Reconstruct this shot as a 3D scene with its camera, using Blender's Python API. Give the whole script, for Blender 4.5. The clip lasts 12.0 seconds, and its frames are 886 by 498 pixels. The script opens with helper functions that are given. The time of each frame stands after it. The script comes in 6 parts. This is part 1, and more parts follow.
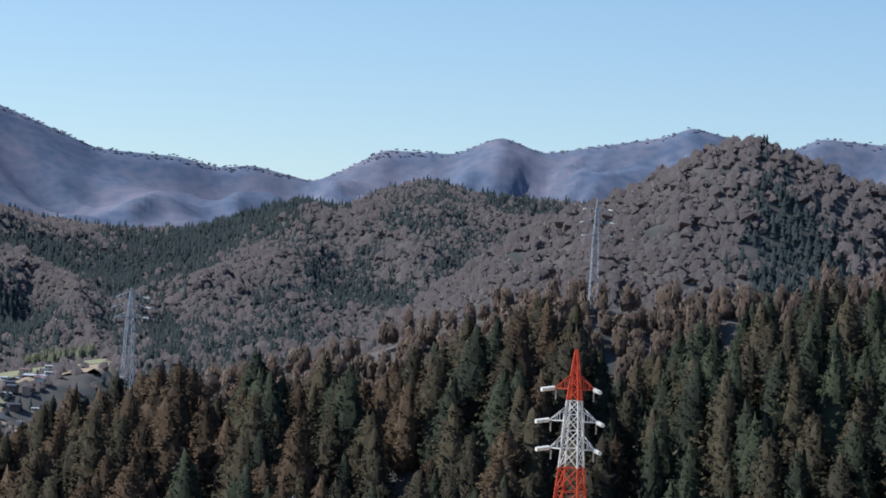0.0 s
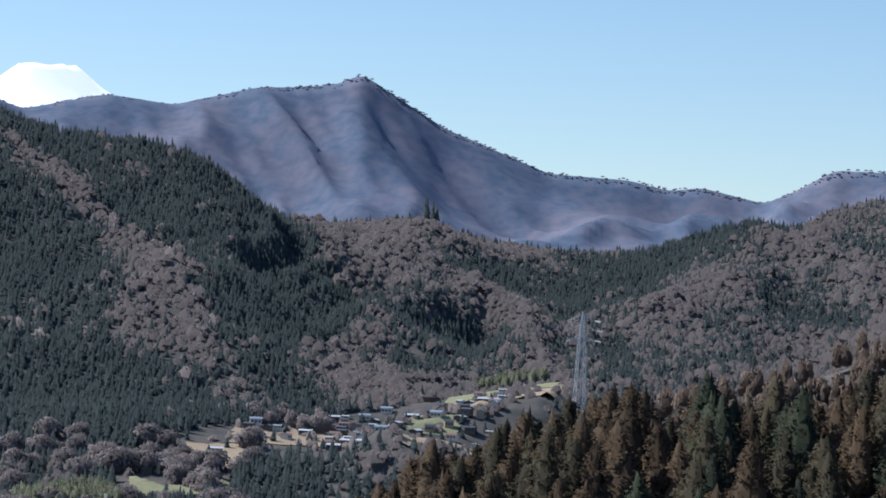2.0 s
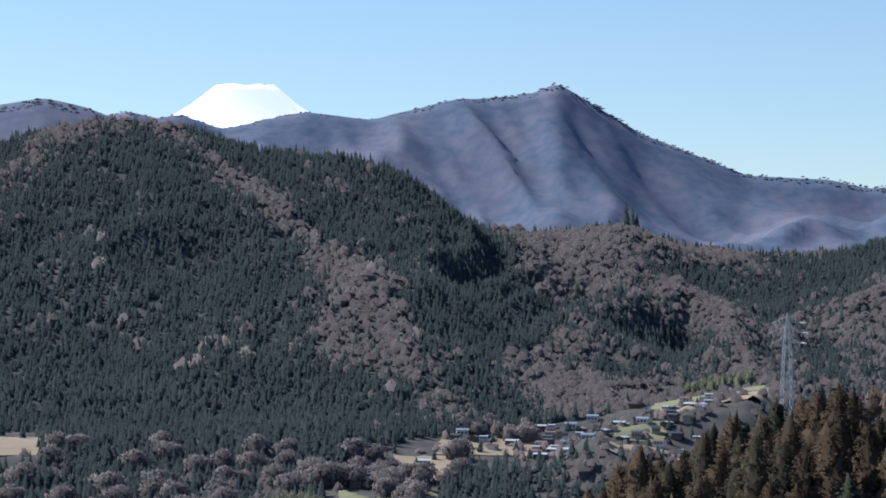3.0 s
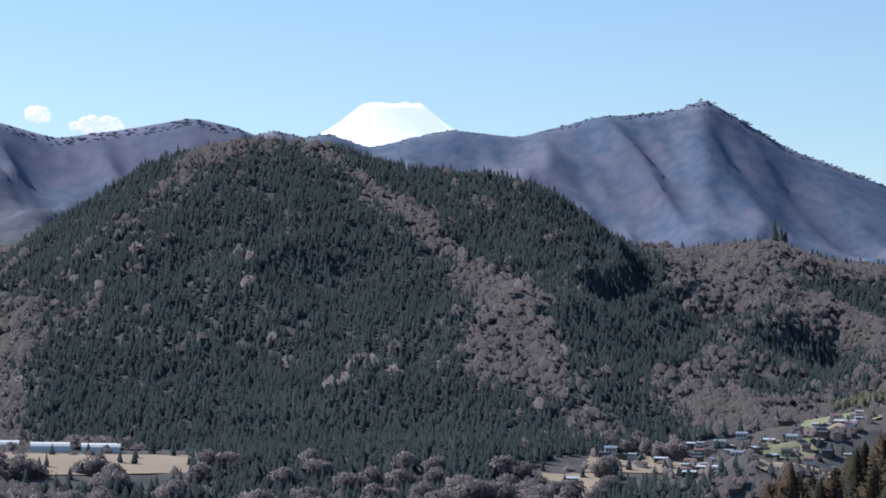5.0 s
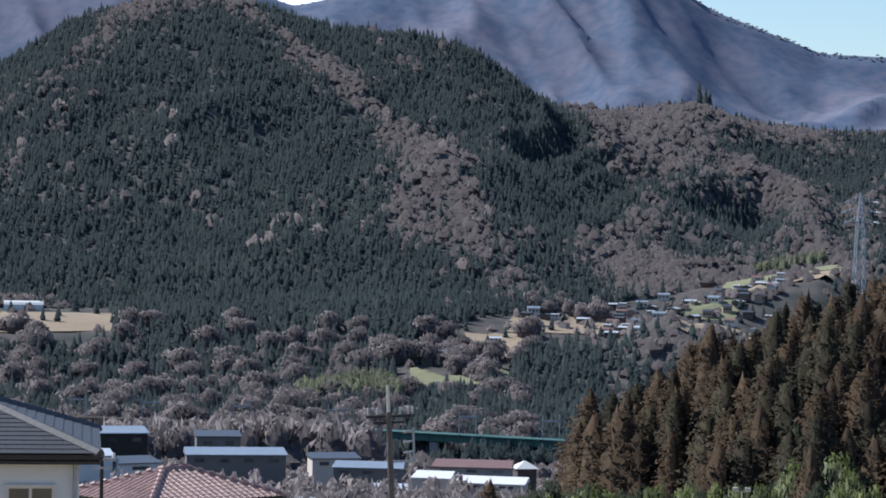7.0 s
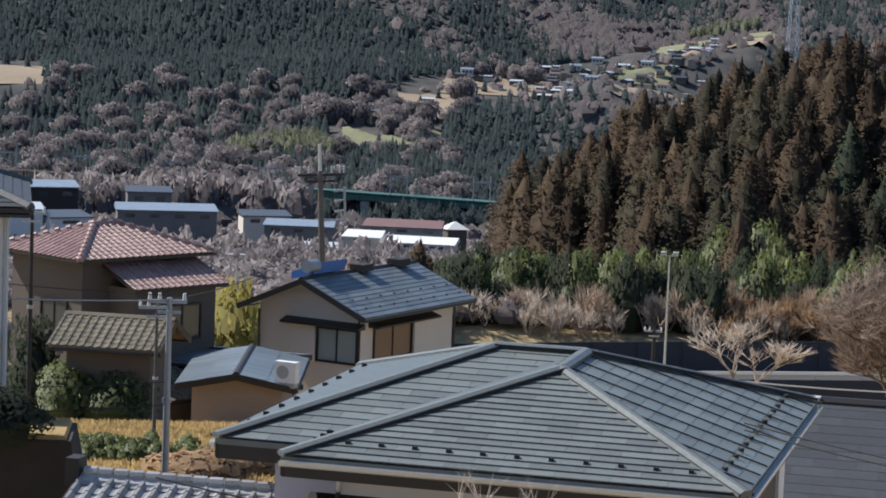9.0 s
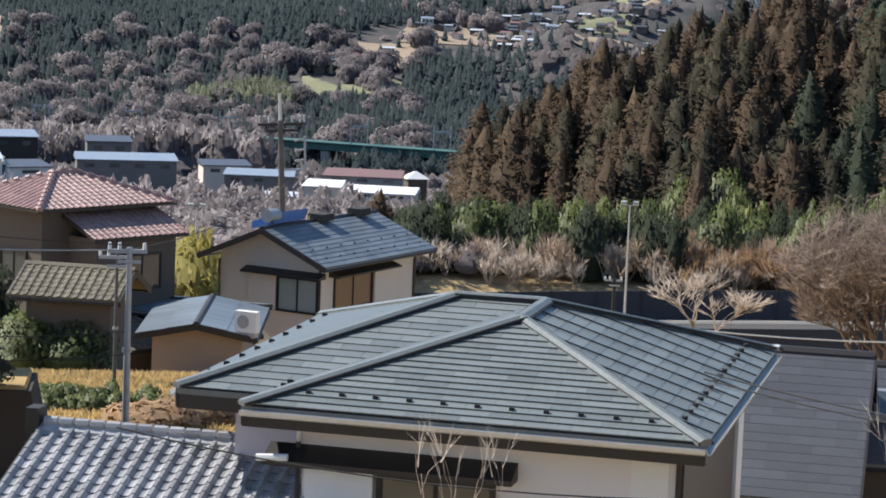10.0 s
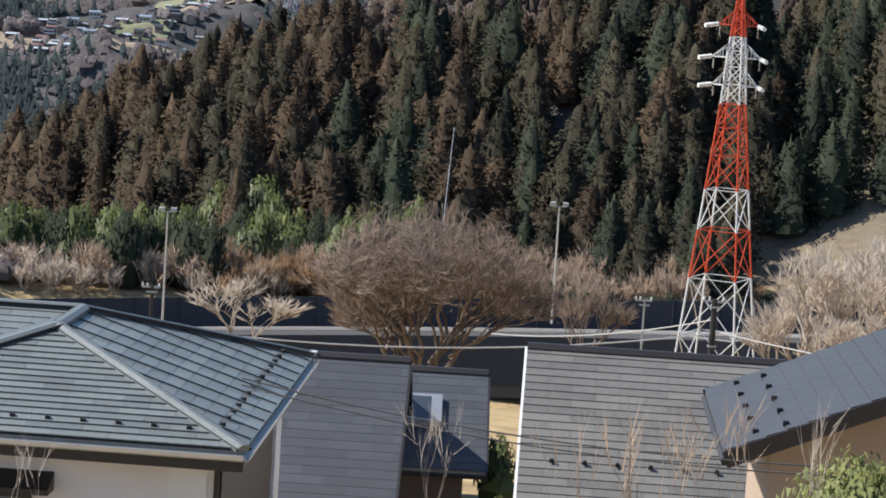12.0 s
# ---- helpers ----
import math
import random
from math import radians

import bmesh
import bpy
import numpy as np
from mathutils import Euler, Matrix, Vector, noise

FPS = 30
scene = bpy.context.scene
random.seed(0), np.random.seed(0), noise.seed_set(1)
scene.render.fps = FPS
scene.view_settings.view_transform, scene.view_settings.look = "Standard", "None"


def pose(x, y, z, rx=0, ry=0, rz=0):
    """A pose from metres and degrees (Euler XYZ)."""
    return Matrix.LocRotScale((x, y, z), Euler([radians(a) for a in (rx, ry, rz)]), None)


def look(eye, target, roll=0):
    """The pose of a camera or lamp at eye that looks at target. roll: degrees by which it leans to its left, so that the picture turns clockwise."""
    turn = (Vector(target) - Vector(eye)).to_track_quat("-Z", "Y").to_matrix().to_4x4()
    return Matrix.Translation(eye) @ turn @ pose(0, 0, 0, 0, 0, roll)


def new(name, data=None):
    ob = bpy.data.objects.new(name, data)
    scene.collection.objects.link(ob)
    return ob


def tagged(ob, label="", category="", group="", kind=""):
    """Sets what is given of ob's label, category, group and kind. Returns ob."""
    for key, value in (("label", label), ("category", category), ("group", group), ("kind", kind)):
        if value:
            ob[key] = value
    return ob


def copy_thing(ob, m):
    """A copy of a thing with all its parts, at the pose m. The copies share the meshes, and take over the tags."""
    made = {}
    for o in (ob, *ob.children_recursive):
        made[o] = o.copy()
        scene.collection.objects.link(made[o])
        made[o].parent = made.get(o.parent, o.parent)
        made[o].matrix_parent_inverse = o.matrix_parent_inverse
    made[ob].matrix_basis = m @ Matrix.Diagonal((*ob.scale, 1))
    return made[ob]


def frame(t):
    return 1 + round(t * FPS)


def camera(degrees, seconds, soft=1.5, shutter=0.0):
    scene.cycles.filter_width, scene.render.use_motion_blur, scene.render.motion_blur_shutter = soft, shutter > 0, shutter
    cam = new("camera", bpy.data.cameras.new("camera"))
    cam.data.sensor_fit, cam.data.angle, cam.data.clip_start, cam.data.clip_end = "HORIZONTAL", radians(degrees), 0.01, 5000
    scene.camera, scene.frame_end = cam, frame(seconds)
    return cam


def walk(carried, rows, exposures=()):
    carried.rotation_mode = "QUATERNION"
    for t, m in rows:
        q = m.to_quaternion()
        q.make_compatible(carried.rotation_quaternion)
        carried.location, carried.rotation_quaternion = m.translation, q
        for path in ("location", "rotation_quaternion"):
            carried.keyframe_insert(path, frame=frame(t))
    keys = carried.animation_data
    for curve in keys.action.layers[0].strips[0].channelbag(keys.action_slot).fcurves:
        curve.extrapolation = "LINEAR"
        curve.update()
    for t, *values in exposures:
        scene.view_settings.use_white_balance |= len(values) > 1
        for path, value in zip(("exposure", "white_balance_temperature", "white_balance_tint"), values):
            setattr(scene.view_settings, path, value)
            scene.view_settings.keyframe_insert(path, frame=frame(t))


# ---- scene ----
# ---- camera and walk ----
cam = camera(19.41, 12.0, soft=1.8)
EYE_Z = 14.0
# seconds, turn to the right, tilt up, lean (degrees)
PATH = [
    (0.0, 7.915, 1.682, 2.837), (0.5, 4.934, 1.659, 3.017), (1.0, 2.662, 1.623, 3.179), (1.5, 0.43, 1.863, 2.927),
    (2.0, -2.044, 1.727, 2.572), (2.5, -4.362, 1.422, 1.638), (3.0, -6.482, 1.796, 0.849), (3.5, -7.744, 2.38, 0.617),
    (3.7, -8.183, 2.379, 0.54), (4.5, -9.4, 2.25, 0.6), (5.3, -9.802, 2.08, 0.674), (5.5, -9.8, 2.043, 0.673),
    (6.0, -9.491, 1.757, 0.605), (6.5, -8.69, 0.611, 0.805), (6.7, -8.395, -0.039, 0.911), (7.5, -7.55, -2.1, 1.3),
    (8.3, -6.906, -3.854, 1.712), (8.5, -6.693, -4.53, 1.85), (9.0, -6.373, -6.182, 2.219), (9.5, -6.262, -7.068, 2.182),
    (10.0, -5.448, -7.263, 2.301), (10.5, -2.666, -7.079, 2.787), (11.0, 1.366, -6.93, 3.286), (11.5, 3.541, -6.895, 3.53),
    (12.0, 4.799, -6.601, 3.564)]


def aim(turn, tilt, lean):
    a, b = radians(turn), radians(tilt)
    ahead = Vector((math.sin(a) * math.cos(b), math.cos(a) * math.cos(b), math.sin(b)))
    return look((0, 0, EYE_Z), Vector((0, 0, EYE_Z)) + ahead, lean)


walk(cam, [(t, aim(y, p, r)) for t, y, p, r in PATH], exposures=[(0.0, 0.35, 5900, 10), (6.7, 0.35, 5850, 10), (8.5, 0.3, 5950, 10), (9.0, 0.4, 6250, 10), (9.7, 0.72, 6350, 10), (10.7, 0.76, 6350, 10), (12.0, 0.68, 6250, 10)])

# ---- sky and sun ----
SUN_AZ, SUN_EL = -70.0, 43.0   # degrees to the right of +y, above the horizon
world = bpy.data.worlds.new("sky")
scene.world = world
world.use_nodes = True
wt = world.node_tree
wt.nodes.clear()
sky = wt.nodes.new("ShaderNodeTexSky")
sky.sky_type = "NISHITA"
sky.sun_disc = False
sky.sun_elevation, sky.sun_rotation = radians(SUN_EL), radians(SUN_AZ)
sky.altitude, sky.air_density, sky.dust_density, sky.ozone_density = 250, 1.0, 0.15, 3.0
bg = wt.nodes.new("ShaderNodeBackground")
bg.inputs[1].default_value = 0.098
wo = wt.nodes.new("ShaderNodeOutputWorld")
wt.links.new(sky.outputs[0], bg.inputs[0])
wt.links.new(bg.outputs[0], wo.inputs[0])
sun_data = bpy.data.lights.new("sun", "SUN")
sun_data.energy, sun_data.angle, sun_data.color = 4.8, radians(0.6), (1.0, 0.94, 0.85)
sun = new("sun", sun_data)
sa, se = radians(SUN_AZ), radians(SUN_EL)
sun_dir = Vector((math.sin(sa) * math.cos(se), math.cos(sa) * math.cos(se), math.sin(se)))
sun.matrix_world = look(sun_dir * 400, (0, 0, 0))

# ---- materials ----
def material(name, base, rough=0.8, metal=0.0, vary=0.25, grain=4.0, big=0.3, bump=0.0, per="", tint=None, spec=0.5, stretch=(1, 1, 1)):
    """A surface with two scales of mottling; per: 'object' or 'island' adds a change from piece to piece."""
    m = bpy.data.materials.new(name)
    m.use_nodes = True
    nt = m.node_tree
    b = nt.nodes["Principled BSDF"]
    b.inputs["Roughness"].default_value, b.inputs["Metallic"].default_value = rough, metal
    b.inputs["Specular IOR Level"].default_value = spec
    geo = nt.nodes.new("ShaderNodeNewGeometry")
    mp = nt.nodes.new("ShaderNodeMapping")
    mp.inputs["Scale"].default_value = stretch
    nt.links.new(geo.outputs["Position"], mp.inputs["Vector"])
    n1, n2 = nt.nodes.new("ShaderNodeTexNoise"), nt.nodes.new("ShaderNodeTexNoise")
    n1.inputs["Scale"].default_value, n2.inputs["Scale"].default_value = grain, big
    n1.inputs["Detail"].default_value, n2.inputs["Detail"].default_value = 4, 3
    for n in (n1, n2):
        nt.links.new(mp.outputs[0], n.inputs["Vector"])
    add = nt.nodes.new("ShaderNodeMath")
    add.operation = "ADD"
    nt.links.new(n1.outputs["Fac"], add.inputs[0])
    nt.links.new(n2.outputs["Fac"], add.inputs[1])
    last = add.outputs[0]
    span = 1.0
    if per:
        src = nt.nodes.new("ShaderNodeObjectInfo").outputs["Random"] if per == "object" else geo.outputs["Random Per Island"]
        a2 = nt.nodes.new("ShaderNodeMath")
        a2.operation = "ADD"
        nt.links.new(last, a2.inputs[0])
        nt.links.new(src, a2.inputs[1])
        last, span = a2.outputs[0], 1.5
    ramp = nt.nodes.new("ShaderNodeMapRange")
    ramp.inputs["From Min"].default_value, ramp.inputs["From Max"].default_value = span - 0.6, span + 0.6
    nt.links.new(last, ramp.inputs["Value"])
    mix = nt.nodes.new("ShaderNodeMix")
    mix.data_type = "RGBA"
    other = tint or base
    mix.inputs["A"].default_value = (*[c * (1 - vary) for c in base], 1)
    mix.inputs["B"].default_value = (*[c * (1 + vary) for c in other], 1)
    nt.links.new(ramp.outputs[0], mix.inputs["Factor"])
    nt.links.new(mix.outputs["Result"], b.inputs["Base Color"])
    if bump:
        bp = nt.nodes.new("ShaderNodeBump")
        bp.inputs["Strength"].default_value, bp.inputs["Distance"].default_value = bump, 0.02
        nt.links.new(n1.outputs["Fac"], bp.inputs["Height"])
        nt.links.new(bp.outputs[0], b.inputs["Normal"])
    return m


def glass(name, base, rough=0.05):
    m = bpy.data.materials.new(name)
    m.use_nodes = True
    b = m.node_tree.nodes["Principled BSDF"]
    b.inputs["Base Color"].default_value, b.inputs["Roughness"].default_value = (*base, 1), rough
    b.inputs["Specular IOR Level"].default_value = 0.9
    return m


M_SLATE = material("grey_green_slate", (0.155, 0.17, 0.163), 0.42, vary=0.2, grain=9, big=0.9, bump=0.4, per="object")
M_SLATE_RIDGE = material("grey_sheet_metal", (0.14, 0.155, 0.155), 0.42, 0.2, vary=0.15, grain=6)
M_SLATE_DARK = material("charcoal_slate", (0.062, 0.066, 0.075), 0.6, spec=0.35, vary=0.16, grain=9, big=0.7, bump=0.3, per="object")
M_SLATE_WORN = material("weathered_brown_grey_slate", (0.15, 0.143, 0.128), 0.6, vary=0.2, grain=7, big=0.9, bump=0.4, per="object")
M_SLATE_BLUE = material("blue_grey_slate", (0.13, 0.155, 0.175), 0.45, vary=0.2, grain=20, big=0.6, per="island")
M_KAWARA = material("silver_grey_clay_tile", (0.3, 0.3, 0.305), 0.32, vary=0.3, grain=20, big=0.7, per="object", bump=0.2)
M_TILE_RED = material("red_brown_glazed_tile", (0.32, 0.2, 0.175), 0.4, vary=0.3, grain=10, big=0.5, per="island")
M_TILE_BROWN = material("mossy_brown_tile", (0.13, 0.11, 0.075), 0.8, vary=0.4, grain=6, big=0.6, per="island")
M_DARK = material("dark_brown_paint", (0.022, 0.018, 0.017), 0.5, vary=0.3, grain=8)
M_BLACK = material("near_black_timber", (0.018, 0.017, 0.016), 0.7, vary=0.3, grain=8)
M_STUCCO = material("off_white_stucco", (0.7, 0.67, 0.66), 0.9, vary=0.06, grain=40, big=0.5, bump=0.15)
M_PINK = material("pinkish_grey_siding", (0.6, 0.55, 0.6), 0.85, vary=0.06, grain=30, big=0.4)
M_CREAM = material("cream_stucco", (0.62, 0.55, 0.48), 0.9, vary=0.08, grain=25, big=0.4, bump=0.1)
M_TAN = material("tan_mortar_wall", (0.36, 0.27, 0.2), 0.9, vary=0.12, grain=20, big=0.4)
M_GREYWALL = material("weathered_grey_brown_wall", (0.11, 0.09, 0.075), 0.9, vary=0.2, grain=12, big=0.5)
M_WHITE = material("white_paint", (0.72, 0.72, 0.7), 0.6, vary=0.06, grain=10)
M_ALU = material("dull_aluminium", (0.6, 0.59, 0.56), 0.4, 0.3, vary=0.12, grain=10)
M_STEEL = material("galvanised_steel", (0.36, 0.38, 0.4), 0.5, 0.6, vary=0.15, grain=5)
M_CONC = material("grey_concrete", (0.3, 0.3, 0.29), 0.9, vary=0.2, grain=8, big=0.4, bump=0.2)
M_POLE_DARK = material("stained_concrete_pole", (0.11, 0.1, 0.09), 0.85, vary=0.25, grain=8, big=0.8)
M_RED = material("orange_red_tower_paint", (0.62, 0.07, 0.02), 0.5, vary=0.12, grain=3)
M_TWHITE = material("white_tower_paint", (0.75, 0.75, 0.72), 0.5, vary=0.08, grain=3)
M_BLUE = material("blue_tarpaulin", (0.06, 0.16, 0.42), 0.5, vary=0.2, grain=4)
M_GLASS = glass("window_glass", (0.05, 0.06, 0.065))
M_CURTAIN = glass("pale_curtained_glass", (0.32, 0.36, 0.34), 0.12)
M_BROWNGLASS = glass("brown_shutter_panel", (0.11, 0.05, 0.03), 0.3)
M_BARK = material("grey_brown_bark", (0.14, 0.115, 0.095), 0.95, vary=0.3, grain=6)
M_TWIG = material("brown_winter_twigs", (0.48, 0.37, 0.28), 0.95, vary=0.35, grain=0.6, big=0.1, per="island")
M_TWIG_GREY = material("grey_brown_twigs", (0.27, 0.205, 0.16), 0.95, vary=0.35, grain=0.6, big=0.1, per="island")
M_TWIG_PALE = material("pale_straw_twigs", (0.58, 0.5, 0.42), 0.95, vary=0.3, grain=0.8, big=0.2, per="island")
M_TWIG_ORANGE = material("orange_brown_twigs", (0.4, 0.27, 0.16), 0.95, vary=0.3, grain=0.8, big=0.2, per="island")
M_CEDAR = material("dark_cedar_foliage", (0.062, 0.059, 0.042), 0.9, vary=0.22, grain=0.4, big=0.08, per="object", tint=(0.083, 0.071, 0.046), spec=0.2)
M_CEDAR_BROWN = material("rusty_cedar_foliage", (0.088, 0.064, 0.045), 0.9, vary=0.25, grain=0.4, big=0.08, per="object", tint=(0.115, 0.082, 0.053), spec=0.2)
M_CEDAR_GREEN = material("deep_green_foliage", (0.04, 0.05, 0.037), 0.9, vary=0.3, grain=0.5, big=0.08, per="object", tint=(0.054, 0.066, 0.041), spec=0.2)
M_BUSH = material("green_broadleaf", (0.065, 0.088, 0.033), 0.6, vary=0.4, grain=0.5, big=0.15, per="island", tint=(0.14, 0.165, 0.055))
M_BAMBOO = material("yellow_green_bamboo", (0.105, 0.135, 0.05), 0.7, vary=0.45, grain=0.6, big=0.2, per="island", tint=(0.2, 0.215, 0.075))
M_YELLOW = material("yellow_reed_leaves", (0.3, 0.26, 0.07), 0.8, vary=0.35, grain=1.0, big=0.3, per="island")
# These two wood colours are paler and bluer, with air haze mixed in.
M_FAR_CONIFER = material("haze_tinted_conifer", (0.062, 0.084, 0.092), 0.95, vary=0.18, grain=0.09, big=0.012, per="object", tint=(0.09, 0.112, 0.112), spec=0.1)
M_FAR_BARE = material("haze_tinted_bare_woods", (0.25, 0.225, 0.23), 0.95, vary=0.14, grain=0.09, big=0.012, per="object", tint=(0.325, 0.286, 0.282), spec=0.1)
M_FAR_BAMBOO = material("distant_bamboo", (0.16, 0.175, 0.115), 0.9, vary=0.35, grain=0.1, big=0.03, per="island")
M_SNOW = material("glowing_mountain_snow", (0.8, 0.83, 0.88), 0.6, vary=0.14, grain=0.05, big=0.002)
M_CLOUD = material("glowing_white_cloud", (0.9, 0.9, 0.9), 1.0, vary=0.03, grain=0.02)
M_FIELD = material("dry_tan_field", (0.29, 0.225, 0.155), 0.95, vary=0.2, grain=0.3, big=0.04)
M_FIELD_GREEN = material("pale_green_field", (0.2, 0.2, 0.11), 0.95, vary=0.25, grain=0.3, big=0.04)
M_STRAW = material("straw_coloured_grass", (0.55, 0.4, 0.18), 0.95, vary=0.3, grain=3.0, big=0.25, per="island")
M_ASPHALT = material("asphalt", (0.06, 0.06, 0.062), 0.9, vary=0.2, grain=5)
M_BARRIER = material("dark_blue_grey_barrier", (0.03, 0.036, 0.048), 0.95, vary=0.2, grain=2, big=0.1)
M_BRIDGE = material("green_bridge_paint", (0.05, 0.125, 0.1), 0.5, vary=0.15, grain=0.5)
M_SOIL = material("dark_earth_bank", (0.035, 0.027, 0.02), 0.95, vary=0.4, grain=3, big=0.5)
# Crest woods of the far ranges: air haze painted in as pale blue.
M_FARTUFT = material("far_woods_haze_tint", (0.22, 0.25, 0.33), 1.0, vary=0.1, grain=0.02, big=0.004, per="object", tint=(0.27, 0.275, 0.34), spec=0.1)
for m_, k_ in ((M_SNOW, 0.55), (M_CLOUD, 0.5)):   # far backdrop, given a glow that stands in for sunlight
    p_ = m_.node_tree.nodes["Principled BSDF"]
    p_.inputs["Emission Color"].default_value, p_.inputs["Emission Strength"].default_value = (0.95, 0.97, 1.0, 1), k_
M_BROWNWOOD = material("brown_bare_larch", (0.2, 0.158, 0.132), 0.95, vary=0.18, grain=0.3, big=0.05, per="object", tint=(0.26, 0.2, 0.16), spec=0.1)
M_HALL = material("weathered_grey_cladding", (0.17, 0.165, 0.16), 0.8, vary=0.15, grain=0.8)
M_PYLON = material("weathered_grey_steel", (0.46, 0.48, 0.5), 0.6, 0.1, vary=0.12, grain=2)


def let_light_through(m, share):
    """Leaves and twigs pass some light on to their shaded side."""
    nt = m.node_tree
    b, out = nt.nodes["Principled BSDF"], nt.nodes["Material Output"]
    tr, mx = nt.nodes.new("ShaderNodeBsdfTranslucent"), nt.nodes.new("ShaderNodeMixShader")
    nt.links.new(b.inputs["Base Color"].links[0].from_socket, tr.inputs["Color"])
    mx.inputs[0].default_value = share
    nt.links.new(b.outputs[0], mx.inputs[1])
    nt.links.new(tr.outputs[0], mx.inputs[2])
    nt.links.new(mx.outputs[0], out.inputs["Surface"])


for m_ in (M_FAR_CONIFER, M_FAR_BARE, M_FAR_BAMBOO, M_BROWNWOOD, M_CEDAR, M_CEDAR_BROWN, M_CEDAR_GREEN, M_BUSH, M_BAMBOO, M_YELLOW, M_TWIG, M_TWIG_GREY, M_TWIG_PALE, M_TWIG_ORANGE, M_STRAW, M_FARTUFT):
    let_light_through(m_, 0.62 if m_ in (M_FAR_BARE, M_FARTUFT, M_BROWNWOOD) else 0.5 if m_ is M_FAR_CONIFER else 0.42)

# ---- building tools ----
def polar(az, d):
    a = radians(az)
    return d * math.sin(a), d * math.cos(a)


class Shape:
    """A growing mesh: vertices and faces."""

    def __init__(self):
        self.v, self.f = [], []

    def face(self, *pts):
        n = len(self.v)
        self.v += [tuple(p) for p in pts]
        self.f.append(tuple(range(n, n + len(pts))))
        return self

    def solid(self, low, high):
        """Two rings of equal length, joined and capped."""
        n, k = len(self.v), len(low)
        self.v += [tuple(p) for p in low] + [tuple(p) for p in high]
        self.f.append(tuple(range(n + k - 1, n - 1, -1)))
        self.f.append(tuple(range(n + k, n + 2 * k)))
        self.f += [(n + i, n + (i + 1) % k, n + k + (i + 1) % k, n + k + i) for i in range(k)]
        return self

    def box(self, x0, y0, z0, x1, y1, z1):
        return self.solid([(x0, y0, z0), (x1, y0, z0), (x1, y1, z0), (x0, y1, z0)],
                          [(x0, y0, z1), (x1, y0, z1), (x1, y1, z1), (x0, y1, z1)])

    def tube(self, a, b, r0, r1=None, n=6):
        a, b = Vector(a), Vector(b)
        r1 = r0 if r1 is None else r1
        d = (b - a).normalized()
        s = d.orthogonal().normalized()
        t = d.cross(s)
        ring = [s * math.cos(2 * math.pi * i / n) + t * math.sin(2 * math.pi * i / n) for i in range(n)]
        return self.solid([a + r0 * q for q in ring], [b + r1 * q for q in ring])

    def bar(self, a, b, w, h):
        """A bar of w across and h upright, from a to b."""
        a, b = Vector(a), Vector(b)
        d = (b - a).normalized()
        s = d.cross(Vector((0, 0, 1)))
        s = s.normalized() if s.length > 1e-4 else Vector((1, 0, 0))
        t = s.cross(d).normalized()
        o = [(-w / 2, -h / 2), (w / 2, -h / 2), (w / 2, h / 2), (-w / 2, h / 2)]
        return self.solid([a + s * i + t * j for i, j in o], [b + s * i + t * j for i, j in o])

    def mesh(self, name, mat, smooth=False):
        me = bpy.data.meshes.new(name)
        me.from_pydata(self.v, [], self.f)
        me.materials.append(mat)
        if smooth:
            me.shade_smooth()
        return me


def part(name, shape, mat, parent=None, label="", smooth=False):
    ob = new(name, shape.mesh(name, mat, smooth) if isinstance(shape, Shape) else shape)
    if parent is not None:
        ob.parent = parent
    if label:
        ob["label"] = label
    return ob


def thing(name, m, label, category, group="", kind=""):
    ob = new(name)
    ob.matrix_basis = m
    return tagged(ob, label, category, group, kind)


def clip_poly(poly, axis, lim, keep_less):
    out = []
    for i, p in enumerate(poly):
        q = poly[(i + 1) % len(poly)]
        pin, qin = (p[axis] <= lim) == keep_less, (q[axis] <= lim) == keep_less
        if pin:
            out.append(p)
        if pin != qin:
            t = (lim - p[axis]) / (q[axis] - p[axis])
            out.append((p[0] + t * (q[0] - p[0]), p[1] + t * (q[1] - p[1])))
    return out


def shrink_ok(poly):
    return len(poly) >= 3 and abs(sum(poly[i - 1][0] * poly[i][1] - poly[i][0] * poly[i - 1][1] for i in range(len(poly)))) > 0.004


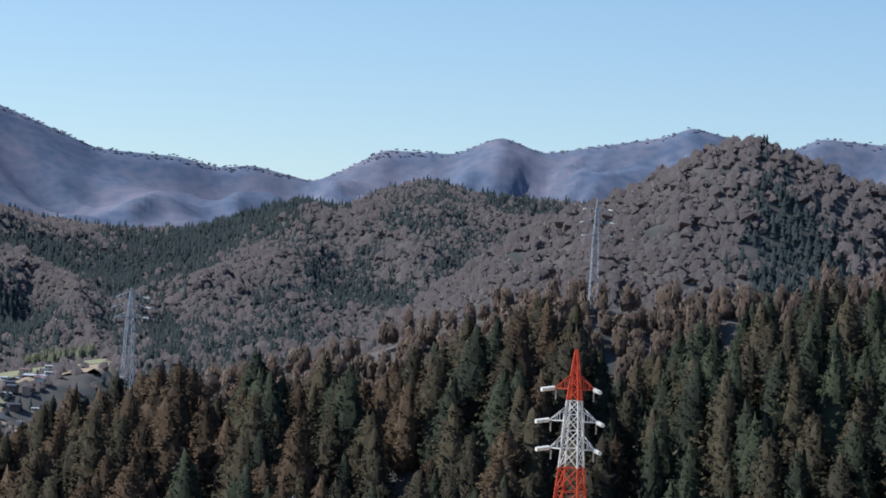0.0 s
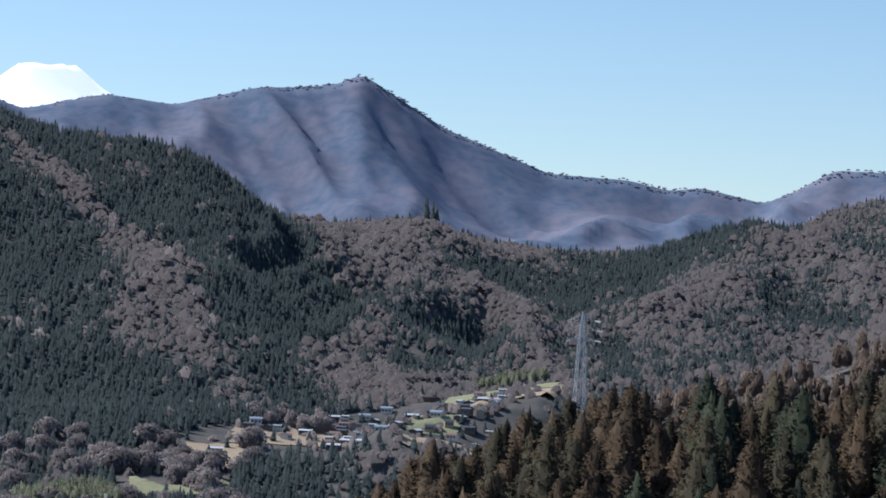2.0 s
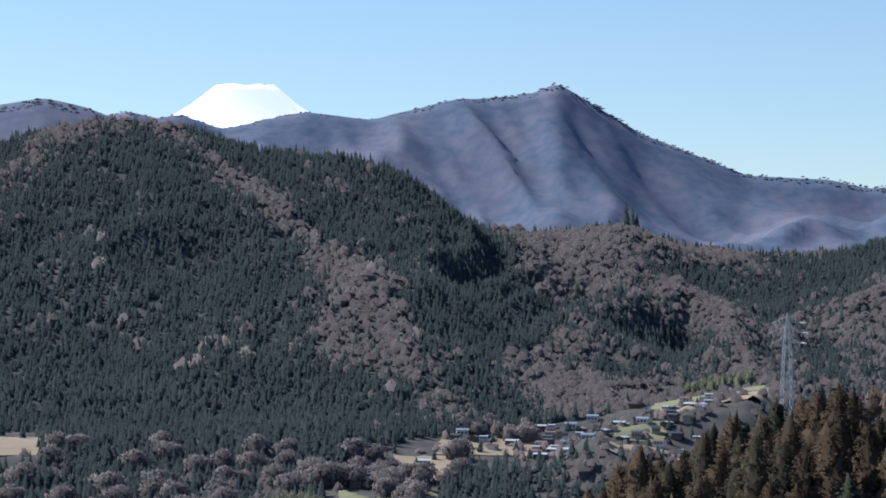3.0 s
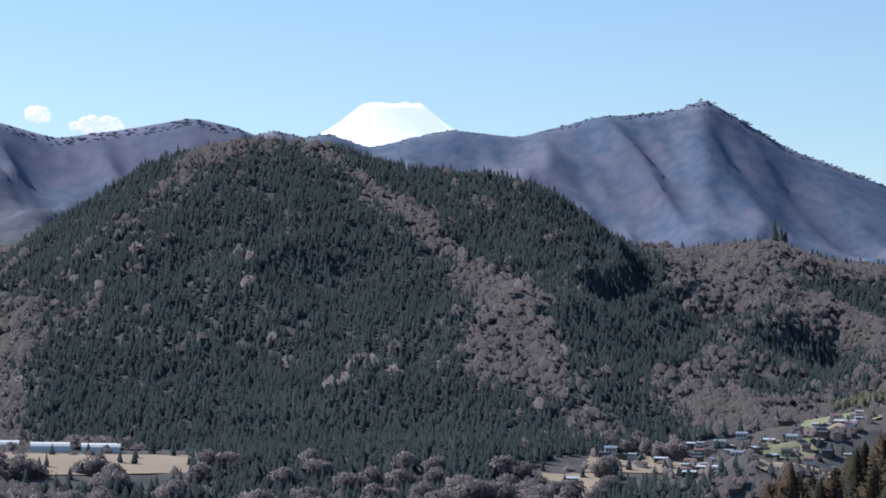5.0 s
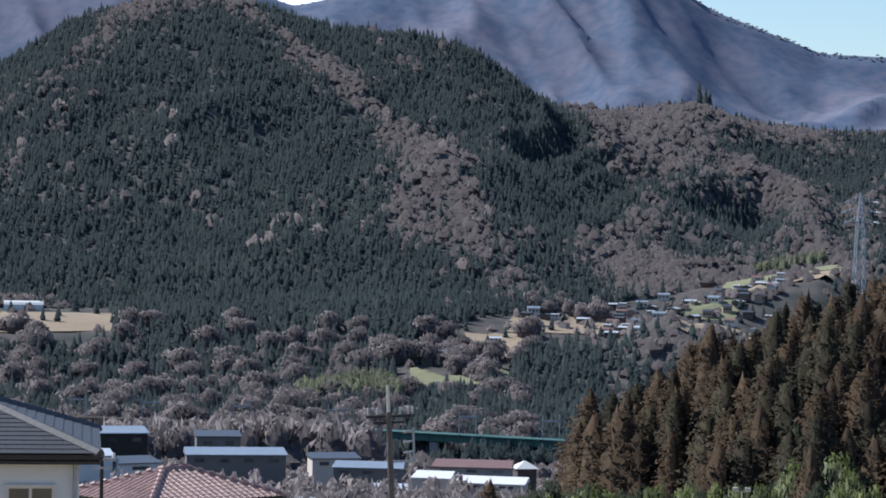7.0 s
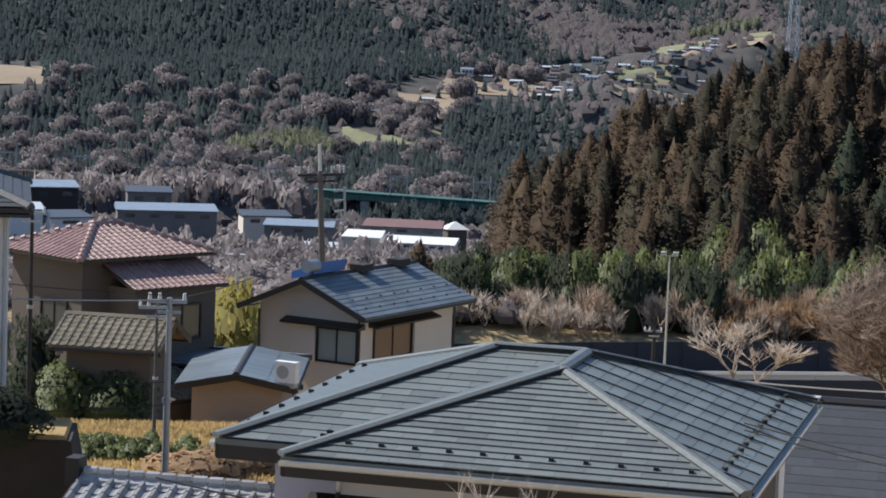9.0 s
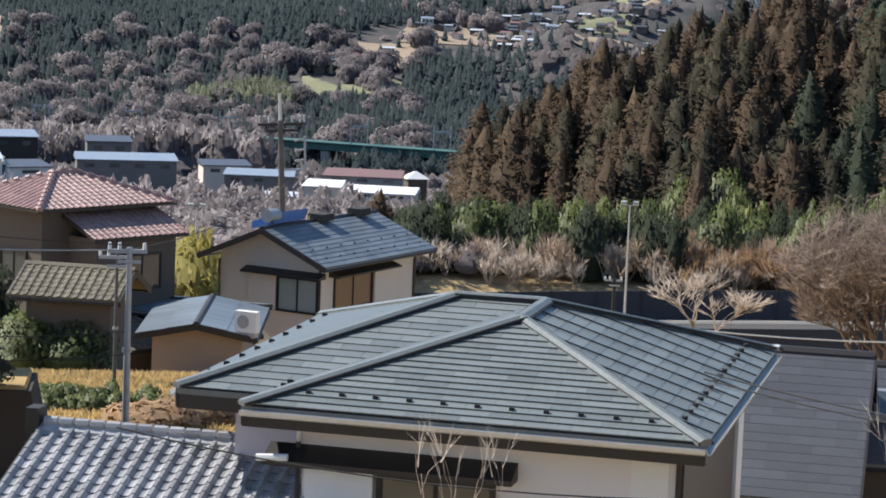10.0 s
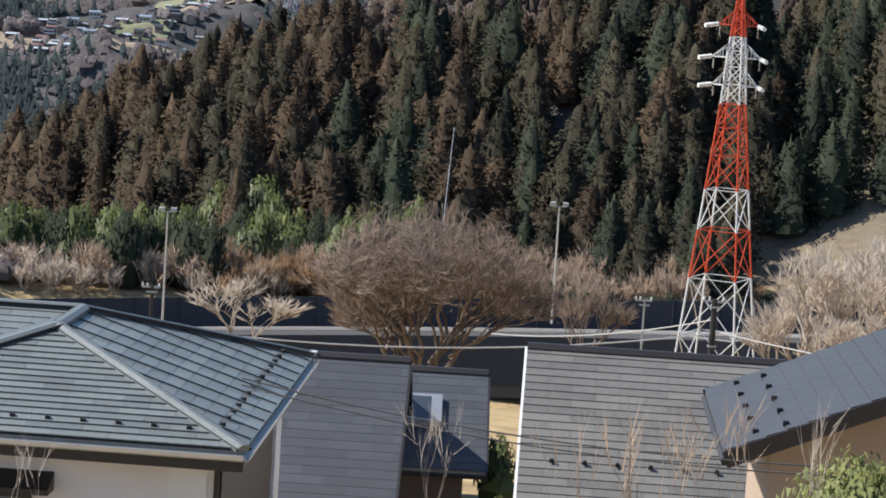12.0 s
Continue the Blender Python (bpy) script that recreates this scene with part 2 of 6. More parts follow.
def cover(parent, poly, row, wide, mat, name="slate", thick=0.012, lift=0.02, joined=False, gap=0.006, round_tile=0.0):
    """Courses of overlapping pieces over one roof face. poly: corners, the first two along the eave. joined: one part for all."""
    p = [Vector(q) for q in poly]
    u = (p[1] - p[0]).normalized()
    nrm = u.cross(p[-1] - p[0]).normalized()
    if nrm.z < 0:
        nrm = -nrm
    w = nrm.cross(u)
    if w.z < 0:
        w = -w
    flat = [((q - p[0]).dot(u), (q - p[0]).dot(w)) for q in p]
    top, lo, hi = max(q[1] for q in flat), min(q[0] for q in flat), max(q[0] for q in flat)
    rows = max(1, round(top / row))
    row = top / rows
    one = Shape()
    for r in range(rows):
        band = clip_poly(clip_poly(flat, 1, r * row, False), 1, (r + 1) * row, True)
        if not shrink_ok(band):
            continue
        x = lo - (0 if round_tile else (r % 2) * wide / 2)
        while x < hi:
            cell = clip_poly(clip_poly(band, 0, x + gap / 2, False), 0, x + wide - gap / 2, True)
            x += wide
            if not shrink_ok(cell):
                continue
            s = one if joined else Shape()

            def up(q, e):
                k = (q[1] - r * row) / row
                return p[0] + u * q[0] + w * q[1] + nrm * (lift + e + thick * 1.4 * (1 - k))
            if round_tile:
                x0 = min(q[0] for q in cell)
                x1 = max(q[0] for q in cell)
                y0, y1 = min(q[1] for q in cell), max(q[1] for q in cell)
                prof = ((0, 0.35), (0.12, 1), (0.3, 0.9), (0.45, 0.1), (0.75, -0.1), (1, 0.3))
                lowr = [up((x0 + (x1 - x0) * a, y0), b * round_tile) for a, b in prof]
                highr = [up((x0 + (x1 - x0) * a, y1), b * round_tile) for a, b in prof]
                for i in range(5):
                    s.face(lowr[i], lowr[i + 1], highr[i + 1], highr[i])
                s.face(*[q - nrm * thick * 1.6 for q in (lowr[0], lowr[5])], *reversed(lowr))
            else:
                s.solid([up(q, 0) for q in cell], [up(q, thick) for q in cell])
            if not joined:
                part(name, s, mat, parent)
    if joined:
        ob = part(name, one, mat, parent)
        tagged(ob, kind="stuff")


def rnd(a, b):
    return random.uniform(a, b)

# ---- the lie of the land: height by bearing (degrees) and distance (metres) ----
BASE = ((0, 20, 45, 60, 85, 110, 150, 200, 255, 325, 345, 600, 800, 900, 1010, 1190, 1262, 1365, 1500, 1800, 5000),
        (4.0, 3.0, 1.6, 0.9, -1.4, -6.5, -12.5, -25, -40, -42, -33, -57, -70, -80, -80, -75, -61, -46, -36, -30, -30))
RIDGES = [  # distance, depth in front, depth behind, tree height, crest (bearing, height)
    (450, 105, 110, 15, (-9, -75, -6.9, -46, -6.2, -31, -5.2, -22, -3.7, -15, -2.5, -8, -1.3, -4, 0.2, 0, 1.8, 6, 4.7, 7, 6, 7, 7.7, 12, 9.4, 18,
                         10.2, 20, 10.9, 17, 11.7, 10, 12.5, 11, 14.4, 20, 17.6, 26, 25, 30)),
    (640, 150, 150, 7, (-2, -60, 1, -20, 3, 3, 5.1, 9, 6.9, 17, 9.4, 26, 11.3, 29, 13.1, 28, 15, 31, 17.6, 36, 25, 40)),
    (1480, 330, 500, 5, (-10, -60, -8.5, -58, -7, -50, -5.2, -41, -4, -31, -2.7, -26, -1.1, -18, 0.5, -10, 3, -5, 6, 5, 9, 50, 10.1, 68, 12.2, 93, 13.8, 118,
                         14.6, 127, 15.7, 120, 17.6, 106, 25, 90)),
    (2200, 720, 500, 10, (-28, 30, -23, 60, -19.5, 95, -17.7, 136, -16.4, 164, -14.2, 187, -13, 186, -11.9, 180, -10.6, 172, -9.6, 170, -8.7, 169,
                          -7.7, 160, -6.9, 143, -6.1, 118, -5.2, 90, -3.5, 45, -1, 10, 3, -20)),
    (2600, 950, 500, 8, (-9, 90, -5.3, 120, -4.2, 119, -2.6, 122, -1.2, 106, 1.4, 100, 2.5, 104, 4.2, 132, 4.9, 138, 5.6, 128, 6.6, 148, 7.7, 163, 8.4, 154, 11.3, 149, 20, 130)),
    (3200, 700, 400, 6, (-30, 250, -19.6, 283, -18.3, 264, -16.8, 277, -15.3, 293, -14.4, 283, -13.6, 266, -12, 200, -9, 100, -5, 0)),
    (4200, 900, 500, 6, (-25, 330, -16, 330, -13.4, 363, -12.8, 350, -12.4, 361, -11.4, 336, -9.6, 368, -8.1, 356, -6.5, 389, -4.6, 403, -4, 424, -3.3, 393, -2.1, 340,
                         -0.8, 303, 0.2, 275, 2, 270, 2.9, 255, 3.6, 262, 5, 237, 5.6, 258, 6.5, 300, 8.1, 295, 9.1, 328, 10, 302, 12.7, 339, 13.3, 358, 14.5, 333,
                         15.5, 324, 16.1, 347, 20, 330)),
]


def wave(x, y, seed):
    """Smooth noise of unit wavelength, about -1 to 1, for arrays."""
    x, y = x + 17.3 * seed, y - 9.1 * seed
    i, j = np.floor(x), np.floor(y)
    fx, fy = x - i, y - j
    fx, fy = fx * fx * (3 - 2 * fx), fy * fy * (3 - 2 * fy)

    def h(a, b):
        s = np.sin(a * 127.1 + b * 311.7 + seed * 74.7) * 43758.5453
        return 2 * (s - np.floor(s)) - 1
    return (h(i, j) * (1 - fx) + h(i + 1, j) * fx) * (1 - fy) + (h(i, j + 1) * (1 - fx) + h(i + 1, j + 1) * fx) * fy


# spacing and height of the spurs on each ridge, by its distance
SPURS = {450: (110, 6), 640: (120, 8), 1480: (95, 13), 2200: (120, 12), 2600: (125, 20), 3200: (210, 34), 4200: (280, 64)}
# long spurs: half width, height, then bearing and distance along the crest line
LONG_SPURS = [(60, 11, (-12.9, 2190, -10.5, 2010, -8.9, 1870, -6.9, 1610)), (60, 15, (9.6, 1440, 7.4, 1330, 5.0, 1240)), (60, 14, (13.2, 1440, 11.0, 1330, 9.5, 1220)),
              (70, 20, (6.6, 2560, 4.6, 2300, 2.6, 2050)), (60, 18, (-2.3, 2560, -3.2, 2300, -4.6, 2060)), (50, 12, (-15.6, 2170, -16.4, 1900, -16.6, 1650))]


def ridged(u, w, seed):
    return 1 - 2 * np.abs(wave(u, w, seed)) ** 0.8


def from_line(x, y, row):
    """Distance from a line of bearings and distances."""
    best = np.full(np.shape(x), 1e9)
    pts = [(q * math.sin(radians(a)), q * math.cos(radians(a))) for a, q in zip(row[0::2], row[1::2])]
    for (x0, y0), (x1, y1) in zip(pts, pts[1:]):
        k = np.clip(((x - x0) * (x1 - x0) + (y - y0) * (y1 - y0)) / ((x1 - x0) ** 2 + (y1 - y0) ** 2), 0, 1)
        best = np.minimum(best, np.hypot(x - x0 - k * (x1 - x0), y - y0 - k * (y1 - y0)))
    return best


def lie(az, d):
    """Height of the land, and how far a place stands out as a spur (above 0) or lies in a gully (below 0)."""
    az, d = np.asarray(az, float), np.asarray(d, float)
    a = np.radians(az)
    x, y = d * np.sin(a), d * np.cos(a)
    z = np.interp(d, *BASE)
    z = z + np.clip((d - 350) / 400, 0, 1) * 4 * wave(x / 90, y / 90, 3)
    spur = np.zeros(np.shape(z))
    for k, (dist, front, back, trees, crest) in enumerate(RIDGES):
        wide = 0.12 + 0.1 * (dist < 1000)
        top = sum(np.interp(az + o * wide, crest[0::2], crest[1::2]) * g for o, g in ((-2, 0.1), (-1, 0.2), (0, 0.4), (1, 0.2), (2, 0.1))) - trees
        top = top + (dist > 3000) * 5.0
        t = np.clip(np.where(d < dist, (dist - d) / front, (d - dist) / back), 0, 1)
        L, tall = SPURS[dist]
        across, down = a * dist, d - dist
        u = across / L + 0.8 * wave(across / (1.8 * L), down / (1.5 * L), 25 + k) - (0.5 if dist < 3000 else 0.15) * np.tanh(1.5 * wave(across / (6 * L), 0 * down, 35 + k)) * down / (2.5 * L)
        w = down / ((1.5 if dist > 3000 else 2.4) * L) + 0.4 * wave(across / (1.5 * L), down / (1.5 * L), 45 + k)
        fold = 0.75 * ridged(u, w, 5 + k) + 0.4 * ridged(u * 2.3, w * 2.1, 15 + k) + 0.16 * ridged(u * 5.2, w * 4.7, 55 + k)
        sl = 1 - t
        sl = sl * sl * (3 - 2 * sl) if dist == 450 else sl ** 1.12
        rise = z * (1 - sl) + top * sl + tall * (fold - 0.55) * np.minimum(5 * sl * (1 - sl), 1) * (np.clip(2.2 * sl - 0.5, 0, 1) if dist > 3000 else 1)
        up = (sl > 0) & (rise > z)
        spur = np.where(up, fold, spur)
        z = np.where(up, rise, z)
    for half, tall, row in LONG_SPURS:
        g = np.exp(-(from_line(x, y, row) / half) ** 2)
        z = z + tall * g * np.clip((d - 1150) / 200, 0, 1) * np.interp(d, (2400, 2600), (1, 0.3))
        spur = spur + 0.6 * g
    return z, spur


def height(az, d):
    return lie(az, d)[0]


def ground_z(x, y):
    return float(height(math.degrees(math.atan2(x, y)), math.hypot(x, y)))


def build_ground():
    az = np.concatenate([np.linspace(-180, -24, 79)[:-1], np.linspace(-24, 24, 401), np.linspace(24, 180, 79)[1:-1]])
    d = np.concatenate([[0.5], np.geomspace(6, 330, 70), np.linspace(335, 800, 60), np.linspace(815, 4990, 190)])
    A, D = np.meshgrid(az, d)
    Z = height(A, D)
    r = np.radians(A)
    v = np.stack([D * np.sin(r), D * np.cos(r), Z], -1).reshape(-1, 3)
    n, m = len(az), len(d)
    i = np.arange(n)
    j = (i + 1) % n
    f = np.concatenate([np.stack([k * n + i, k * n + j, (k + 1) * n + j, (k + 1) * n + i], -1) for k in range(m - 1)])
    f = f[:, ::-1]
    me = bpy.data.meshes.new("ground")
    me.from_pydata(v.tolist(), [], f.tolist())
    me.shade_smooth()
    mat = bpy.data.materials.new("ground_cover")
    mat.use_nodes = True
    nt = mat.node_tree
    b = nt.nodes["Principled BSDF"]
    b.inputs["Roughness"].default_value = 1.0
    b.inputs["Specular IOR Level"].default_value = 0.1
    geo = nt.nodes.new("ShaderNodeNewGeometry")
    cols = []
    for scale, detail in ((0.9, 4), (0.05, 5), (0.006, 4)):
        t = nt.nodes.new("ShaderNodeTexNoise")
        t.inputs["Scale"].default_value, t.inputs["Detail"].default_value = scale, detail
        nt.links.new(geo.outputs["Position"], t.inputs["Vector"])
        cols.append(t.outputs["Fac"])
    dist = nt.nodes.new("ShaderNodeVectorMath")
    dist.operation = "LENGTH"
    nt.links.new(geo.outputs["Position"], dist.inputs[0])

    def ramp(src, stops, lo=None, hi=None):
        if lo is not None:
            mr = nt.nodes.new("ShaderNodeMapRange")
            mr.inputs["From Min"].default_value, mr.inputs["From Max"].default_value = lo, hi
            nt.links.new(src, mr.inputs["Value"])
            src = mr.outputs[0]
        rp = nt.nodes.new("ShaderNodeValToRGB")
        e = rp.color_ramp.elements
        while len(e) < len(stops):
            e.new(0.5)
        for q, (pos, c) in zip(e, stops):
            q.position, q.color = pos, (*c, 1)
        nt.links.new(src, rp.inputs[0])
        return rp.outputs[0]

    def blend(a, c, fac):
        mx = nt.nodes.new("ShaderNodeMix")
        mx.data_type = "RGBA"
        nt.links.new(a, mx.inputs["A"])
        nt.links.new(c, mx.inputs["B"])
        nt.links.new(fac, mx.inputs["Factor"])
        return mx.outputs["Result"]
    near = ramp(cols[0], [(0.3, (0.26, 0.19, 0.1)), (0.7, (0.46, 0.34, 0.18))])
    wood = ramp(cols[1], [(0.35, (0.055, 0.06, 0.06)), (0.65, (0.11, 0.1, 0.095))])
    # far woods: evergreen and bare patches, blue air haze painted into their colours
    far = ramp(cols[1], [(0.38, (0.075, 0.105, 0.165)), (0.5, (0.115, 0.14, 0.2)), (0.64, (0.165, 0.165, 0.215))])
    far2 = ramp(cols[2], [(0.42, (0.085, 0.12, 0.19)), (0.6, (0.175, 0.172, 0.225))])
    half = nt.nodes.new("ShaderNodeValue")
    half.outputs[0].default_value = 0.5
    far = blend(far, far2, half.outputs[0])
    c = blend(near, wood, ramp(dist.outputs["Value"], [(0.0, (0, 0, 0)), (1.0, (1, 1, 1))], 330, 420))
    # from 2650 m outwards the haze-blue colours take over
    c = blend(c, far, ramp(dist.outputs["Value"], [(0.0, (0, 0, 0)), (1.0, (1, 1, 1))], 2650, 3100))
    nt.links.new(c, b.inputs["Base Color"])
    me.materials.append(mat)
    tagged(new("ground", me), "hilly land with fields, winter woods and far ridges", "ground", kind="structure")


build_ground()

# ---- houses ----
def slab(poly, thick=0.1):
    """A roof face with thickness."""
    return Shape().solid([(p[0], p[1], p[2] - thick) for p in poly], poly)


def cap(parent, a, b, mat, w=0.22, h=0.09, name="ridge_cap", up=0.05):
    a, b = Vector(a) + Vector((0, 0, up)), Vector(b) + Vector((0, 0, up))
    d = (b - a).normalized()
    s = d.cross(Vector((0, 0, 1))).normalized()
    t = s.cross(d)
    prof = [(-w / 2, -h), (-w / 2, -h * 0.4), (-w * 0.16, h * 0.5), (w * 0.16, h * 0.5), (w / 2, -h * 0.4), (w / 2, -h)]
    part(name, Shape().solid([a + s * i + t * j for i, j in prof], [b + s * i + t * j for i, j in prof]), mat, parent)


def guards(parent, a, b, inward, n, mat, rise=0.3, up=0.05):
    """Snow guards: little folded plates in a row from a to b."""
    a, b, q = Vector(a), Vector(b), Vector(inward).normalized()
    d = (b - a).normalized()
    s = Shape()
    s.solid([d * -0.045, d * 0.045, d * 0.035 + q * 0.1, d * -0.035 + q * 0.1],
            [d * -0.04 + Vector((0, 0, 0.07)), d * 0.04 + Vector((0, 0, 0.07)), d * 0.02 + q * 0.09 + Vector((0, 0, 0.04)), d * -0.02 + q * 0.09 + Vector((0, 0, 0.04))])
    me = s.mesh("snow_guard", mat)
    for i in range(n):
        ob = part("snow_guard", me, mat, parent)
        ob.location = a.lerp(b, i / max(1, n - 1)) + Vector((0, 0, up))


def window(parent, x, y, z, w, h, face, pane_mat, frame_mat=None, panes=2, name="window"):
    """A sliding window on a wall. face: 'front' looks to -y, 'right' to +x, 'left' to -x."""
    frame_mat = frame_mat or M_DARK

    def put(a0, b0, a1, b1, d0, d1):
        if face == "front":
            return (x + a0, y - d1, z + b0, x + a1, y - d0, z + b1)
        if face == "right":
            return (x + d0, y + a0, z + b0, x + d1, y + a1, z + b1)
        return (x - d1, y + a0, z + b0, x - d0, y + a1, z + b1)
    fr = Shape()
    for q in ((0, 0, w, 0.06), (0, h - 0.06, w, h), (0, 0.06, 0.06, h - 0.06), (w - 0.06, 0.06, w, h - 0.06)):
        fr.box(*put(*q, 0.0, 0.1))
    win = part(name, fr, frame_mat, parent)
    step = (w - 0.12) / panes
    for i in range(panes):
        part("pane", Shape().box(*put(0.06 + i * step + 0.035, 0.09, 0.06 + (i + 1) * step - 0.035, h - 0.09, 0.01, 0.04)), pane_mat, win)
        sash = Shape()
        a0, a1 = 0.06 + i * step, 0.06 + (i + 1) * step
        dd = (0.03, 0.06) if i % 2 else (0.045, 0.08)
        for q in ((a0, 0.06, a0 + 0.035, h - 0.06), (a1 - 0.035, 0.06, a1, h - 0.06), (a0 + 0.035, 0.06, a1 - 0.035, 0.095), (a0 + 0.035, h - 0.095, a1 - 0.035, h - 0.06)):
            sash.box(*put(*q, *dd))
        part("sash", sash, frame_mat, win)
    return win


def walls(parent, x0, y0, x1, y1, z0, z1, mat, t=0.15, name="wall"):
    part(name, Shape().box(x0, y0, z0, x1, y0 + t, z1), mat, parent)
    part(name, Shape().box(x0, y1 - t, z0, x1, y1, z1), mat, parent)
    part(name, Shape().box(x0, y0 + t, z0, x0 + t, y1 - t, z1), mat, parent)
    part(name, Shape().box(x1 - t, y0 + t, z0, x1, y1 - t, z1), mat, parent)


def front_house():
    h = thing("house", pose(-7.12, 41.06, 0, 0, 0, -8.0), "two-storey stucco house with grey slate hipped roof", "house")
    W, DP, S, E = 7.63, 9.8, 0.306, 6.0
    WL, WF = -1.5, 1.05          # the side wing's eaves
    c = W / 2
    top = E + c * S
    back_apex = (c, DP - c, top)
    front_apex = (c, c, top)
    wing_apex = (2.16, DP - c, top - 0.004)
    Lc, Mc, Bc, Kc, Fc, Vc = (0, 0, E), (W, 0, E), (W, DP, E), (WL, DP, E), (WL, WF, E), (0, WF, E)
    faces = {"front": [Lc, Mc, front_apex], "side": [Mc, Bc, back_apex, front_apex], "back": [Bc, Kc, wing_apex, back_apex],
             "left": [Kc, Fc, wing_apex], "inner": [Vc, Lc, front_apex, back_apex], "wing": [Fc, Vc, back_apex, wing_apex]}
    for k, poly in faces.items():
        part("roof", slab(poly, 0.1), M_SLATE_RIDGE, h)
    cover(h, faces["front"], 0.227, 0.91, M_SLATE, gap=0.004, thick=0.019)
    cover(h, faces["side"], 0.3, 0.77, M_SLATE, thick=0.004, gap=0.003)
    cover(h, faces["wing"], 0.3, 0.91, M_SLATE)
    cover(h, faces["inner"], 0.227, 0.91, M_SLATE_RIDGE, joined=True, name="sheet_roofing")
    cover(h, faces["left"], 0.227, 0.91, M_SLATE_RIDGE, joined=True, name="sheet_roofing")
    # raised seams down the side face
    n = 12
    for i in range(1, n):
        y = DP * i / n
        run = min(y, DP - y, c)
        part("seam", Shape().bar((W, y, E + 0.05), (W - run + 0.1, y, E + 0.05 + (run - 0.1) * S), 0.02, 0.024), M_DARK, h)
    for a, b in ((Lc, front_apex), (Mc, front_apex), (front_apex, back_apex), (Bc, back_apex), (wing_apex, back_apex), (Fc, wing_apex), (Kc, wing_apex)):
        cap(h, a, b, M_SLATE, 0.3, 0.07, up=0.07)
        e_ = (Vector(b) - Vector(a)).cross(Vector((0, 0, 1))).normalized() * 0.13
        for side in (-1, 1):
            part("cap_edge", Shape().bar(Vector(a) + e_ * side + Vector((0, 0, 0.03)), Vector(b) + e_ * side + Vector((0, 0, 0.03)), 0.035, 0.05), M_BLACK, h, "black metal flashing edge")
    for a, b in ((Lc, front_apex), (Bc, back_apex), (wing_apex, back_apex), (Fc, wing_apex)):
        aa, bb = Vector(a), Vector(b)
        off = (bb - aa).cross(Vector((0, 0, 1))).normalized() * (0.17 if a != Bc else -0.17)
        part("flashing", Shape().bar(aa + off + Vector((0, 0, 0.05)), bb + off + Vector((0, 0, 0.05)), 0.05, 0.06), M_BLACK, h)
    guards(h, (1.0, 0.45, E + 0.45 * S), (W - 0.95, 0.45, E + 0.45 * S), (0, 1, S), 11, M_BLACK)
    guards(h, (W - 0.45, 1.0, E + 0.45 * S), (W - 0.45, DP - 1.0, E + 0.45 * S), (-1, 0, S), 14, M_BLACK)
    guards(h, (WL + 0.3, WF + 0.8, E + 0.1), (WL + 0.3, DP - 1, E + 0.1), (1, 0, S), 9, M_BLACK)
    guards(h, (0.35, 0.7, E + 0.11), (0.35, WF + 0.4, E + 0.11), (1, 0, S), 3, M_BLACK)
    # eaves: fascia, gutter, soffit
    for a, b in ((Lc, Mc), (Mc, Bc), (Kc, Fc), (Fc, Vc), (Vc, Lc), (Bc, Kc)):
        aa, bb = Vector(a), Vector(b)
        out = (bb - aa).cross(Vector((0, 0, 1))).normalized()
        z = Vector((0, 0, 1))
        part("fascia", Shape().bar(aa - z * 0.2 - out * 0.03, bb - z * 0.2 - out * 0.03, 0.03, 0.24), M_DARK, h)
        if a != Fc and a != Vc:
            g = Shape()
            d = (bb - aa).normalized()
            prof = [(0.0, 0.0), (0.01, -0.07), (0.05, -0.1), (0.1, -0.07), (0.11, 0.0), (0.1, 0.0), (0.09, -0.06), (0.05, -0.085), (0.02, -0.06), (0.01, 0)]
            g.solid([aa + out * (i + 0.0) + z * (j - 0.06) for i, j in prof], [bb + out * i + z * (j - 0.06) for i, j in prof])
            part("gutter", g, M_ALU, h, "weathered pale metal gutter")
    part("soffit", Shape().box(0.02, 0.02, E - 0.34, W - 0.02, DP - 0.02, E - 0.3), M_DARK, h)
    part("soffit", Shape().box(WL + 0.02, WF + 0.02, E - 0.345, 0.0, DP - 0.02, E - 0.305), M_DARK, h)
    walls(h, 0.85, 0.75, W - 0.55, DP - 0.6, 0, E - 0.34, M_STUCCO)
    walls(h, WL + 0.85, WF + 0.7, 0.83, DP - 0.62, 0, E - 0.345, M_PINK)
    # front: hood, shutter case, window, white strip at the right corner, pipes
    fy = 0.75
    part("hood", Shape().solid([(0.3, fy - 0.5, 5.0), (4.5, fy - 0.5, 5.0), (4.5, fy, 5.0), (0.3, fy, 5.0)],
                               [(0.3, fy - 0.5, 5.09), (4.5, fy - 0.5, 5.09), (4.5, fy, 5.3), (0.3, fy, 5.3)]), M_DARK, h, "dark brown metal window hood")
    part("hood_gutter", Shape().tube((0.22, fy - 0.52, 5.12), (0.75, fy - 0.52, 5.16), 0.06, n=8), M_WHITE, h)
    part("shutter_case", Shape().box(0.95, fy - 0.16, 3.2, 2.1, fy - 0.001, 4.94), M_WHITE, h, "white metal shutter case")
    window(h, 2.15, fy, 3.2, 2.0, 1.75, "front", M_GLASS)
    part("corner_white_strip", Shape().box(6.35, fy - 0.02, 0, 6.97, fy - 0.001, E - 0.36), M_WHITE, h)
    part("downpipe", Shape().tube((W - 0.5, fy - 0.06, 0), (W - 0.5, fy - 0.06, E - 0.3), 0.05), M_DARK, h)
    part("downpipe", Shape().tube((0.8, fy - 0.08, 0), (0.8, fy - 0.08, E - 0.62), 0.045), M_DARK, h)
    part("pipe_elbow", Shape().tube((0.8, fy - 0.08, E - 0.63), (1.0, 0.05, E - 0.2), 0.04), M_WHITE, h)
